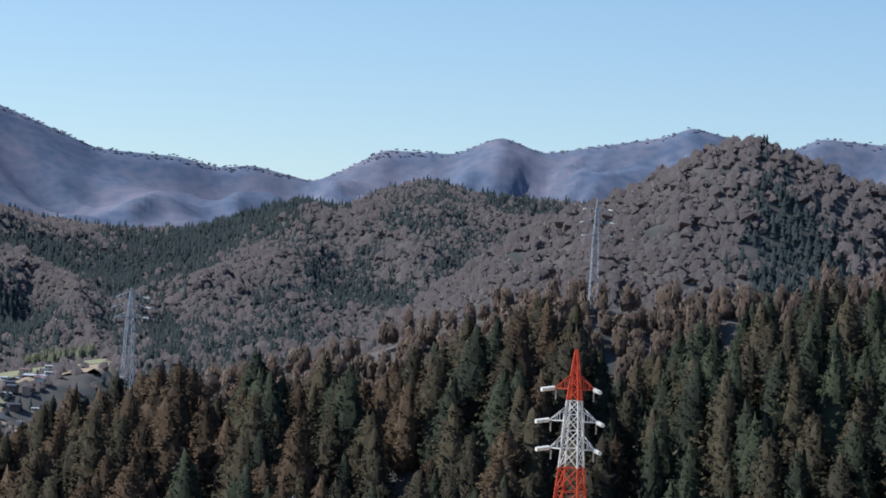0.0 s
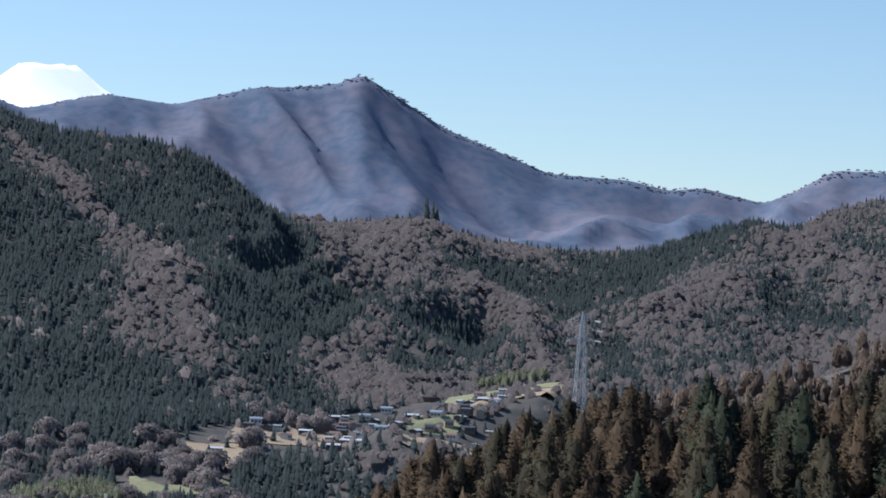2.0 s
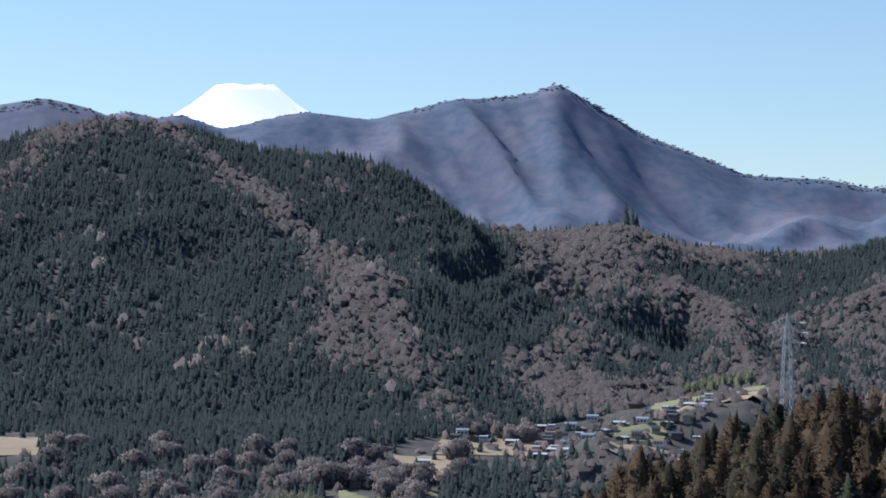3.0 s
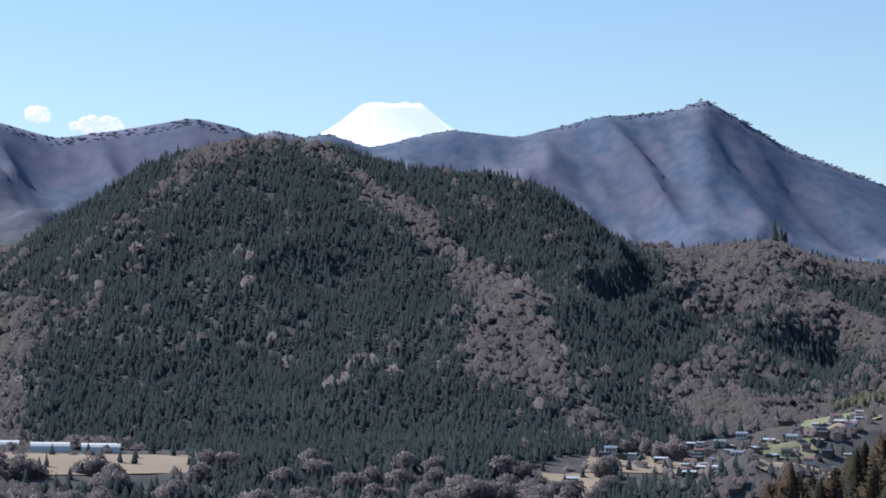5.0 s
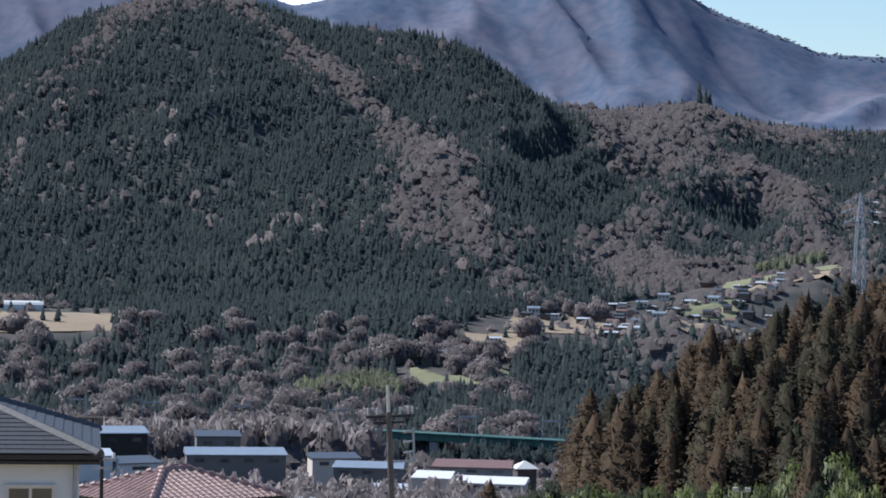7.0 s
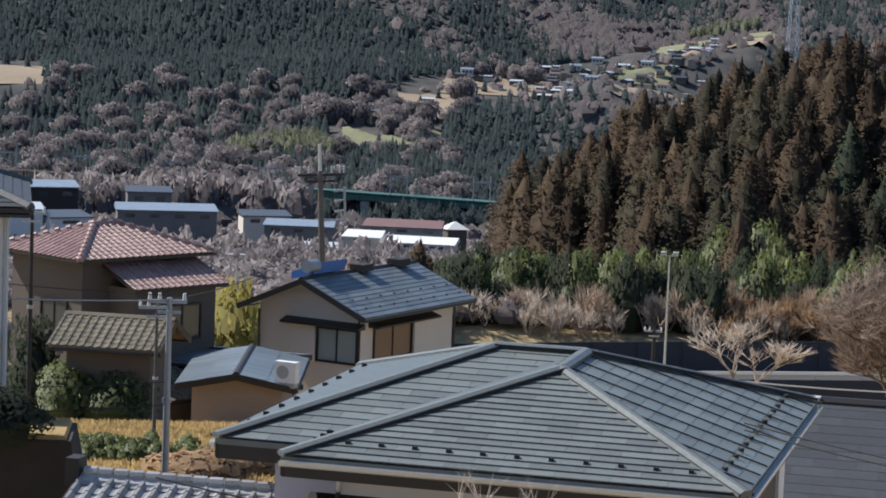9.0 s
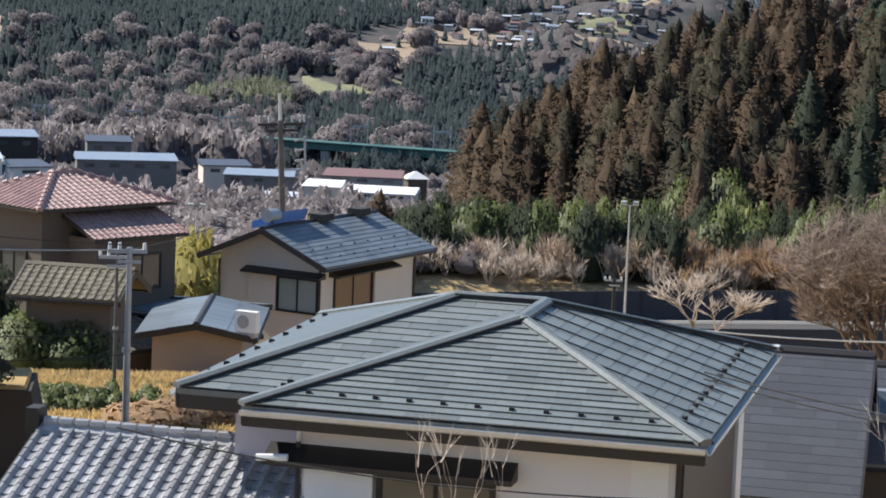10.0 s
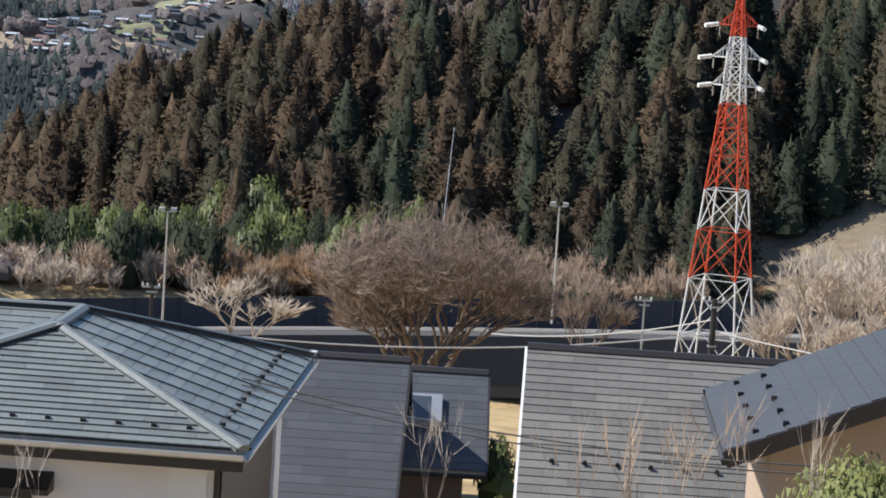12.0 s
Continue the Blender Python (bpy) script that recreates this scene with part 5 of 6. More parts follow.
for a0, a1, d0, d1, n, mat, lab, r0, r1, t0, t1 in (
        (-5.6, 4.4, 350, 382, 120, M_BUSH, "glossy green broadleaf bushes at the wood's edge", 1.6, 4.2, 3.0, 13.0),
        (-2.6, 2.2, 352, 374, 13, M_BAMBOO, "yellow-green bamboo at the wood's edge", 1.6, 2.8, 5.0, 12.0),
        (-6.4, 4.0, 346, 380, 170, M_CEDAR_GREEN, "dark evergreen bushes at the wood's edge", 1.8, 4.0, 4.0, 12.0),
        (6.0, 12.5, 342, 358, 60, M_CEDAR_GREEN, "dark evergreen bushes at the wood's edge", 1.5, 2.6, 2.0, 5.0),
        (-12.3, -10.6, 134, 146, 15, M_YELLOW, "soft yellow bamboo thicket behind the houses", 2.0, 3.2, 6.0, 9.0),
        (7.0, 12.0, 346, 356, 20, M_BUSH, "green broadleaf bushes at the wood's edge", 1.5, 2.6, 2.0, 4.0)):
    az, d = scatter(n, a0, a1, d0, d1)
    x, y, z = place(az, d)
    plant("bushes", LEAFY, x, y, z - 0.2, rng.uniform(r0, r1, n), rng.uniform(t0, t1, n), mat, lab, "bushes")
x, y = polar(4.76, 366)
mast = thing("aerial_mast", pose(x, y, EYE_Z - 366 * math.tan(radians(6.2)), 0, 3, 0), "thin white aerial mast among the cedars", "mast")
part("mast_tube", Shape().tube((0, 0, 0), (0, 0, 14.8), 0.08, 0.04, 8), M_TWHITE, mast)

# ---- snowy volcano and clouds on the horizon ----
def volcano():
    s = Shape()
    cx, cy = polar(-10.92, 4800)
    rings = ((0, 455, 0), (52, 462, 3), (66, 452, 3), (100, 426, 3), (150, 398, 4), (230, 360, 6), (420, 300, 8))
    n = 48
    for r, z, rough in rings:
        for i in range(n):
            a = 2 * math.pi * i / n
            k = noise.noise(Vector((math.cos(a) * 2, math.sin(a) * 2, r * 0.01)))
            s.v.append((cx + r * math.cos(a) * (1 + 0.05 * k), cy + r * math.sin(a) * 0.3, z + rough * k))
    for j in range(len(rings) - 1):
        for i in range(n):
            s.f.append((j * n + i, (j + 1) * n + i, (j + 1) * n + (i + 1) % n, j * n + (i + 1) % n))
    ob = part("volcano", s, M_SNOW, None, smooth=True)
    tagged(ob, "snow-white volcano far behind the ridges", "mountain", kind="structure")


volcano()


def cloud(az, d, el, w, h, seed):
    r = random.Random(seed)
    bm = bmesh.new()
    for k in range(9):
        t = k / 8 - 0.5
        c = Vector((t * w, r.uniform(-8, 8), r.uniform(-0.1, 0.3) * h))
        res = bmesh.ops.create_icosphere(bm, subdivisions=3, radius=1.0)
        q = h * r.uniform(0.25, 0.5) * (1.1 - abs(t))
        for v in res["verts"]:
            e = 1 + 0.45 * noise.noise(v.co * 1.7 + c) + 0.2 * noise.noise(v.co * 4 + c)
            v.co = c + Vector((v.co.x * q * 1.4, v.co.y * q, v.co.z * q)) * e
    me = bpy.data.meshes.new("cloud")
    bm.to_mesh(me)
    bm.free()
    me.materials.append(M_CLOUD)
    me.shade_smooth()
    x, y = polar(az, d)
    ob = new("cloud", me)
    ob.matrix_basis = pose(x, y, EYE_Z + d * math.tan(radians(el)), 0, 0, -az)
    tagged(ob, "small white cumulus cloud above the ridge", "cloud", kind="structure")


cloud(-17.4, 4850, 4.65, 80, 40, 3)
cloud(-18.7, 4870, 4.9, 26, 30, 4)


# ---- village on the far slope ----
def far_house(w, dp, hh, s, roof_mat, wall_mat, label):
    h = thing("village_house", Matrix.Identity(4), label, "house", "village houses")
    part("wall", Shape().box(0, 0, -3, w, dp, hh), wall_mat, h)
    k, top, o = dp / 2, hh + (dp / 2 + 0.5) * s, 0.6
    part("roof", Shape().solid([(-o, -o, hh), (w + o, -o, hh), (w + o, k, top), (-o, k, top)], [(-o, -o, hh + 0.25), (w + o, -o, hh + 0.25), (w + o, k, top + 0.25), (-o, k, top + 0.25)]), roof_mat, h)
    part("roof", Shape().solid([(-o, k, top), (w + o, k, top), (w + o, dp + o, hh), (-o, dp + o, hh)], [(-o, k, top + 0.25), (w + o, k, top + 0.25), (w + o, dp + o, hh + 0.25), (-o, dp + o, hh + 0.25)]), roof_mat, h)
    part("gable", Shape().solid([(0, 0, hh), (0, k, top), (0, dp, hh)], [(0.2, 0, hh), (0.2, k, top), (0.2, dp, hh)]), wall_mat, h)
    part("gable", Shape().solid([(w - 0.2, 0, hh), (w - 0.2, k, top), (w - 0.2, dp, hh)], [(w, 0, hh), (w, k, top), (w, dp, hh)]), wall_mat, h)
    for i in range(3):
        x0 = w * (0.1 + 0.3 * i)
        part("window", Shape().box(x0, -0.08, hh * 0.25, x0 + w * 0.2, -0.002, hh * 0.72), M_GLASS, h)
    return h


# A and B: sun glints on the roofs are put in as lighter base colour
M_ROOF_A = material("blue_grey_roof", (0.24, 0.28, 0.33), 0.35, vary=0.2, grain=1)
M_ROOF_B = material("pale_metal_roof_glint", (0.58, 0.61, 0.64), 0.35, 0.2, vary=0.15, grain=1)
M_ROOF_C = material("dark_tile_roof", (0.07, 0.075, 0.085), 0.4, vary=0.2, grain=1)
M_ROOF_D = material("brown_roof", (0.2, 0.11, 0.09), 0.5, vary=0.2, grain=1)
kinds = [far_house(11, 8, 5.2, 0.45, M_ROOF_A, M_CREAM, "village house with blue-grey roof and cream walls"),
         far_house(9, 7, 4.6, 0.4, M_ROOF_C, M_GREYWALL, "village house with dark tiled roof"),
         far_house(12, 8, 3.6, 0.35, M_ROOF_B, M_GREYWALL, "low village building with pale metal roof"),
         far_house(8, 7, 5.4, 0.5, M_ROOF_C, M_TAN, "village house with dark roof and tan walls"),
         far_house(10, 7, 4.0, 0.4, M_ROOF_D, M_CREAM, "village house with brown roof"),
         far_house(7, 5, 3.0, 0.25, M_ROOF_B, M_CREAM, "small shed with pale metal roof")]
spots = [(-8.2, 1262), (-8.0, 1275), (-7.75, 1250), (-7.3, 1262), (-7.5, 1285), (-7.05, 1290), (-7.4, 1238), (-8.45, 1250), (-7.0, 1310)]
hr = random.Random(11)
for i in range(260):
    spots.append((hr.uniform(-4.5, -0.6), hr.uniform(1300, 1465)))
for i in range(9):
    spots.append((hr.uniform(-6.5, -5.0), hr.uniform(1345, 1385)))
used, placed = [], set()
for i, (a, dd) in enumerate(spots):
    x, y = polar(a, dd)
    if any((x - p) ** 2 + (y - q) ** 2 < 95 for p, q in used):
        continue
    used.append((x, y))
    k = i % 6
    m = pose(x, y, ground_z(x, y) + 1.2, 0, 0, hr.choice((-25, -10, 5, 70, 80, -20)) + hr.uniform(-8, 8)) @ Matrix.Diagonal((0.76, 0.76, 0.68, 1))
    if k not in placed:
        placed.add(k)
        kinds[k].matrix_basis = m
    else:
        copy_thing(kinds[k], m)


def field(name, az, d, w, dp, mat, label, turn=0.0):
    """A terrace that follows the land, 0.4 m above it."""
    n = 14
    s = Shape()
    cx, cy = polar(az, d)
    c, q = math.cos(radians(turn)), math.sin(radians(turn))
    for j in range(n + 1):
        for i in range(n + 1):
            e = 1 + 0.12 * noise.noise(Vector((i * 0.6, j * 0.6, az)))
            u, v = (i / n - 0.5) * w * e, (j / n - 0.5) * dp * e
            x, y = cx + u * c - v * q, cy + u * q + v * c
            s.v.append((x, y, ground_z(x, y) + 0.5))
    s.f = [(j * (n + 1) + i, j * (n + 1) + i + 1, (j + 1) * (n + 1) + i + 1, (j + 1) * (n + 1) + i) for j in range(n) for i in range(n)]
    tagged(part(name, s, mat, None, smooth=True), label, "field", kind="structure")


for a, dd, w, dp, mt, lab in ((-6.7, 1300, 36, 60, M_FIELD, "dry tan field"), (-5.2, 1350, 62, 34, M_FIELD, "dry tan terrace"), (-7.6, 1215, 46, 30, M_FIELD_GREEN, "pale field below the village"),
                              (-4.3, 1385, 50, 40, M_FIELD, "dry tan field"), (-2.6, 1335, 50, 36, M_FIELD_GREEN, "pale green field"), (-1.5, 1400, 34, 40, M_FIELD, "dry tan field"), (-2.0, 1290, 44, 26, M_FIELD, "dry tan field"),
                              (-0.2, 1485, 80, 60, M_FIELD_GREEN, "pale green grassy knoll"), (-18.3, 1345, 170, 60, M_FIELD, "dry field by the woods"), (0.5, 1425, 40, 50, M_FIELD, "bare earth terrace")):
    field("field", a, dd, w, dp, mt, lab, -a)

# long white greenhouses by the far field
for a in (-19.4, -18.3, -17.2):
    x, y = polar(a, 1400)
    g = thing("greenhouse", pose(x, y, ground_z(x, y), 0, 0, -a), "long low white greenhouse in the field", "greenhouse", "greenhouses")
    s = Shape()
    prof = [(0, 0), (0, 3.0), (1.5, 4.3), (4, 5.0), (6.5, 4.3), (8, 3.0), (8, 0)]
    s.solid([(-10.5, p, q) for p, q in prof], [(10.5, p, q) for p, q in prof])
    part("cover", s, M_WHITE, g)


# ---- railway bridge ----
bx0, by0 = polar(-16.5, 1010)
bx1, by1 = polar(-4.6, 930)
zb = EYE_Z - 965 * math.tan(radians(5.05))
emb = Shape()
ex, ey = polar(-10.2, 968)
emb.solid([(bx0, by0 - 9, zb - 14), (ex, ey - 9, zb - 14), (ex, ey + 16, zb - 14), (bx0, by0 + 16, zb - 14)], [(bx0, by0, zb + 1.8), (ex, ey, zb + 1.8), (ex, ey + 7, zb + 1.8), (bx0, by0 + 7, zb + 1.8)])
tagged(part("embankment", emb, M_SOIL), "brown overgrown railway embankment in the valley", "embankment", kind="structure")
bx0, by0 = ex, ey
br = thing("railway_bridge", Matrix.Identity(4), "green steel girder railway bridge across the valley", "bridge")
A, B = Vector((bx0, by0, zb)), Vector((bx1, by1, zb))
for off in (0, 6):
    part("girder", Shape().bar(A + Vector((0, off, 0)), B + Vector((0, off, 0)), 0.6, 2.0), M_BRIDGE, br)
part("deck", Shape().bar(A + Vector((0, 3, 1.6)), B + Vector((0, 3, 1.6)), 7.4, 0.5), M_BRIDGE, br)
for i in range(18):
    p = A.lerp(B, i / 17)
    part("rib", Shape().box(p.x - 0.2, p.y - 0.6, zb - 1.3, p.x + 0.2, p.y - 0.31, zb + 1.3), M_BRIDGE, br)
for i in range(4):
    p = A.lerp(B, (i + 0.5) / 4)
    part("pier", Shape().box(p.x - 1.6, p.y + 0.5, zb - 16, p.x + 1.6, p.y + 5.5, zb - 1.35), M_CONC, br)
for a in (-16.0, -14.4, -12.4, -10.3, -7.4, -5.55):
    dd = 930 + (a + 4.6) / (-11.9) * 80
    x, y = polar(a, dd)
    g = thing("catenary_portal", pose(x, y, zb + 1.85, 0, 0, 14), "pale steel portal frame over the railway", "catenary mast", "railway portals")
    part("post", Shape().box(-3.4, -0.25, 0, -3.0, 0.25, 9.0), M_STEEL, g)
    part("post", Shape().box(3.0, 1.4, 0, 3.4, 1.9, 9.0), M_STEEL, g)
    part("beam", Shape().bar((-3.0, 0, 6.6), (3.0, 1.6, 6.6), 0.4, 0.7), M_STEEL, g)


# ---- works and houses on the valley floor ----
def flat_block(az, d, w, dp, hh, wall, roof, label, turn=0.0, top_el=None):
    x, y = polar(az, d)
    z = EYE_Z + d * math.tan(radians(top_el)) - hh if top_el is not None else ground_z(x, y)
    h = thing("building", pose(x, y, z, 0, 0, turn - az), label, "building", "valley buildings")
    part("wall", Shape().box(-w / 2, 0, -9, w / 2, dp, hh), wall, h)
    part("roof", Shape().solid([(-w / 2 - 0.4, -0.5, hh), (w / 2 + 0.4, -0.5, hh), (w / 2 + 0.4, dp + 0.4, hh), (-w / 2 - 0.4, dp + 0.4, hh)],
                               [(-w / 2 - 0.4, -0.5, hh + 0.2), (w / 2 + 0.4, -0.5, hh + 0.2), (w / 2 + 0.2, dp + 0.4, hh + dp * 0.12), (-w / 2 - 0.2, dp + 0.4, hh + dp * 0.12)]), roof, h)
    n = max(1, int(w / 5))
    for i in range(n):
        a0 = -w / 2 + w * (i + 0.3) / n
        part("window", Shape().box(a0, -0.1, hh * 0.35, a0 + w / n * 0.4, -0.003, hh * 0.7), M_GLASS, h)
    return h


for a, dd, w, dp, hh, wl, rf, lab, tn, el in (
        (-6.9, 560, 11, 8, 2.4, M_WHITE, M_WHITE, "low white factory hall on the valley floor", -8, -6.1), (-8.2, 565, 6, 8, 2.2, M_CREAM, M_WHITE, "small hall with white roof", -8, -6.0),
        (-7.3, 585, 13, 9, 3.0, M_CONC, M_ROOF_D, "long hall with brown-grey roof", -4, -5.75), (-12.5, 600, 17, 9, 5.0, M_HALL, M_ROOF_A, "grey two-storey hall on the valley floor", 4, -5.55),
        (-12.9, 640, 8, 8, 6.5, M_HALL, M_ROOF_C, "tall grey building with flat roof", 4, -5.15), (-15.2, 620, 12, 9, 6.0, M_BLACK, M_ROOF_A, "dark weatherboarded hall on the valley floor", 6, -5.1),
        (-9.6, 610, 12, 8, 4.0, M_HALL, M_ROOF_A, "grey hall with blue-grey roof", -4, -5.8), (-9.1, 590, 6, 6, 3, M_WHITE, M_ROOF_B, "small white building on the valley floor", 0, -6.25),
        (-14.6, 560, 7, 8, 4, M_WHITE, M_ROOF_C, "white house with dark roof", 20, -5.75), (-15.9, 560, 10, 8, 4, M_WHITE, M_ROOF_B, "white hall with pale roof", 5, -5.6),
        (-17.6, 600, 16, 8, 5, M_CONC, M_ROOF_B, "grey hall with pale roof", 5, -5.5), (-10.3, 655, 9, 8, 5, M_CREAM, M_ROOF_C, "cream house with dark roof", 10, -5.6)):
    flat_block(a, dd, w * 1.35, dp, hh * 0.5, wl, rf, lab, tn, el)
x, y = polar(-6.12, 640)
hut = thing("pavilion", pose(x, y, EYE_Z + 640 * math.tan(radians(-5.72)), 0, 0, 20), "small pavilion with white pyramid roof", "pavilion")
part("roof", Shape().solid([(-3, -3, 0), (3, -3, 0), (3, 3, 0), (-3, 3, 0)], [(-0.3, -0.3, 1.7), (0.3, -0.3, 1.7), (0.3, 0.3, 1.7), (-0.3, 0.3, 1.7)]), M_WHITE, hut)
part("body", Shape().box(-2.4, -2.4, -6, 2.4, 2.4, -0.01), M_GREYWALL, hut)

# ---- expressway: deck, barrier, guard rail, lamps ----
def road_point(az):
    d = 331 - 1.2 * (az + 6)
    x, y = polar(az, d)
    return Vector((x, y, EYE_Z + d * math.tan(radians(-8.72 + 0.052 * az))))


ROAD = [road_point(a) for a in np.linspace(-9, 24, 34)]
deck = Shape()
for p, q in zip(ROAD, ROAD[1:]):
    a, b = Vector((p.x, p.y, 0)).normalized() * 10, Vector((q.x, q.y, 0)).normalized() * 10
    z = Vector((0, 0, 0.4))
    deck.solid([p - z * 20, q - z * 20, q + b - z * 20, p + a - z * 20], [p - z, q - z, q + b - z, p + a - z])
tagged(part("road", deck, M_ASPHALT), "grey asphalt expressway on an embankment", "road", kind="structure")
bar_ = thing("noise_barrier", Matrix.Identity(4), "dark blue-grey noise barrier along the expressway", "barrier")
rail = thing("guard_rail", Matrix.Identity(4), "white steel guard rail along the expressway", "guard rail")
for p, q in zip(ROAD, ROAD[1:]):
    a = Vector((p.x, p.y, 0)).normalized() * 5.2
    b = Vector((q.x, q.y, 0)).normalized() * 5.2
    part("panel", Shape().bar(p + a + Vector((0, 0, 1.7)), q + b + Vector((0, 0, 1.7)), 0.15, 4.2), M_BARRIER, bar_)
    part("barrier_post", Shape().box(p.x + a.x - 0.1, p.y + a.y - 0.25, p.z - 0.4, p.x + a.x + 0.1, p.y + a.y - 0.1, p.z + 3.9), M_BARRIER, bar_)
    part("rail", Shape().bar(p + Vector((0, 0, 0.55)), q + Vector((0, 0, 0.55)), 0.12, 0.42), M_WHITE, rail)
    part("post", Shape().box(p.x - 0.07, p.y + 0.07, p.z - 0.4, p.x + 0.07, p.y + 0.2, p.z + 0.75), M_STEEL, rail)
    part("lower_wall", Shape().bar(p + Vector((0, 0, -3.4)), q + Vector((0, 0, -3.4)), 0.25, 6.2), M_BARRIER, rail)


def road_lamp(az, d, top_el):
    x, y = polar(az, d)
    zt = EYE_Z + d * math.tan(radians(top_el))
    t = thing("street_lamp", pose(x, y, zt, 0, 0, -az), "tall pale street lamp with twin heads", "street lamp", "expressway lamps")
    part("pole", Shape().tube((0, 0, -13.5), (0, 0, -0.2), 0.14, 0.09, 8), M_ALU, t)
    part("arm", Shape().bar((-0.9, 0, -0.1), (0.9, 0, -0.1), 0.1, 0.1), M_STEEL, t)
    for s in (-1, 1):
        hd = part("head", Shape().solid([(s * 0.35, -0.25, 0), (s * 1.05, -0.25, 0), (s * 1.05, 0.25, 0), (s * 0.35, 0.25, 0)],
                                        [(s * 0.42, -0.18, 0.42), (s * 1.0, -0.18, 0.36), (s * 1.0, 0.18, 0.36), (s * 0.42, 0.18, 0.42)]), M_TWHITE, t)
        part("lens", Shape().box(min(s * 0.4, s * 1.0), -0.28, 0.05, max(s * 0.4, s * 1.0), -0.252, 0.3), M_CURTAIN, hd)


road_lamp(-1.34, 300, -6.1)
road_lamp(7.32, 292, -5.48)
road_lamp(-10.95, 300, -6.52)


# ---- utility poles and wires ----
def utility_pole(az, d, top_el, bottom_el, label, mat=None, big=True, lean=0.0, r=0.2):
    x, y = polar(az, d)
    zt, zbm = EYE_Z + d * math.tan(radians(top_el)), EYE_Z + d * math.tan(radians(bottom_el))
    hgt = zt - zbm
    t = thing("utility_pole", pose(x, y, zbm, 0, lean, -az), label, "utility pole")
    part("pole", Shape().tube((0, 0, -2), (0, 0, hgt), r, r * 0.65, 10), mat or M_CONC, t)
    if big:
        part("spike", Shape().tube((0, 0, hgt), (0, 0, hgt + 1.3), 0.09, 0.07, 8), M_ALU, t)
        for zz, w in ((hgt - 0.2, 1.1), (hgt - 0.5, 0.7)):
            part("cross_arm", Shape().bar((-w, 0, zz), (w, 0.1, zz), 0.1, 0.12), M_BLACK, t)
        for xx in (-1.0, -0.55, 0.55, 0.95, 1.15):
            s = Shape()
            for k in range(3):
                s.tube((xx, 0, hgt - 0.1 + 0.12 * k), (xx + 0.04, 0, hgt + 0.0 + 0.12 * k), 0.06, 0.04, 8)
            part("insulator", s, M_STEEL, t)
        part("side_arm", Shape().bar((0.1, 0, hgt - 2.4), (1.2, 0.1, hgt - 2.4), 0.08, 0.1), M_STEEL, t)
        part("side_post", Shape().box(1.1, 0, hgt - 2.4, 1.22, 0.12, hgt - 0.8), M_STEEL, t)
        for zz in (hgt - 2.0, hgt - 1.5, hgt - 1.0):
            part("insulator", Shape().tube((0.65, 0, zz), (1.1, 0, zz + 0.08), 0.06, 0.04, 8), M_STEEL, t)
    else:
        part("cross_arm", Shape().bar((-0.55, 0, hgt - 0.1), (0.45, 0, hgt - 0.1), 0.09, 0.1), M_STEEL, t)
        part("cross_arm", Shape().bar((-0.3, -0.2, hgt - 0.35), (0.3, -0.2, hgt - 0.35), 0.07, 0.08), M_STEEL, t)
        for xx in (-0.5, -0.25, 0.38):
            part("insulator", Shape().tube((xx, 0, hgt - 0.05), (xx, 0, hgt + 0.12), 0.05, 0.04, 8), M_TWHITE, t)
        part("band", Shape().tube((0, 0, hgt * 0.45), (0, 0, hgt * 0.47), r + 0.02, r + 0.02, 10), M_STEEL, t)
    return t


utility_pole(-8.95, 125, -4.55, -8.5, "concrete utility pole with cross arms and insulators", M_POLE_DARK, lean=-3)
utility_pole(-12.4, 66, -7.45, -11.6, "blue-grey concrete utility pole in the grass field", M_STEEL, big=False, r=0.11)
utility_pole(-12.67, 78, -7.6, -10.6, "thin weathered utility pole beside the shed", M_POLE_DARK, big=False, r=0.07)
utility_pole(-1.6, 140, -7.75, -9.6, "short dark wooden post by the road", M_BLACK, big=False, r=0.14)
utility_pole(-15.45, 85, -5.6, -9.5, "dark utility pole beside the white house", M_BLACK, big=False, r=0.09)
utility_pole(10.9, 120, -7.3, -9.2, "dark utility pole behind the slate roof", M_BLACK, big=False)
utility_pole(9.35, 150, -7.4, -9.2, "thin grey steel post behind the roofs", M_STEEL, big=False, r=0.08)


def wire(a, b, sag, r=0.012, label="thin black overhead cable", mat=None):
    a, b = Vector(a), Vector(b)
    cu = bpy.data.curves.new("wire", "CURVE")
    cu.dimensions, cu.bevel_depth, cu.bevel_resolution = "3D", r, 1
    sp = cu.splines.new("POLY")
    sp.points.add(12)
    for i in range(13):
        t = i / 12
        p = a.lerp(b, t) - Vector((0, 0, sag * 4 * t * (1 - t)))
        sp.points[i].co = (*p, 1)
    cu.materials.append(mat or M_BLACK)
    tagged(new("cable", cu), label, "cable", "overhead cables")


def at(az, el, d):
    x, y = polar(az, d)
    return x, y, EYE_Z + d * math.tan(radians(el))


wire(at(-22, -7.1, 60), at(-12.4, -7.5, 66), 0.2, 0.02, "thick grey overhead cable", M_STEEL)
wire(at(-22, -9.0, 60), at(-12.4, -9.3, 66), 0.3)
wire(at(-22, -9.6, 60), at(-12.4, -9.8, 66), 0.3)
wire(at(-22, -6.4, 60), at(-12.4, -7.4, 66), 0.2)
wire(at(-12.4, -7.5, 66), at(-8.95, -5.9, 125), 0.5, 0.015)
wire(at(-12.6, -11.4, 36), at(2, -12.4, 34), 0.3)
wire(at(0.5, -9.7, 38), at(16, -10.6, 33), 0.3)
wire(at(0.5, -9.85, 38), at(16, -10.8, 33), 0.3)
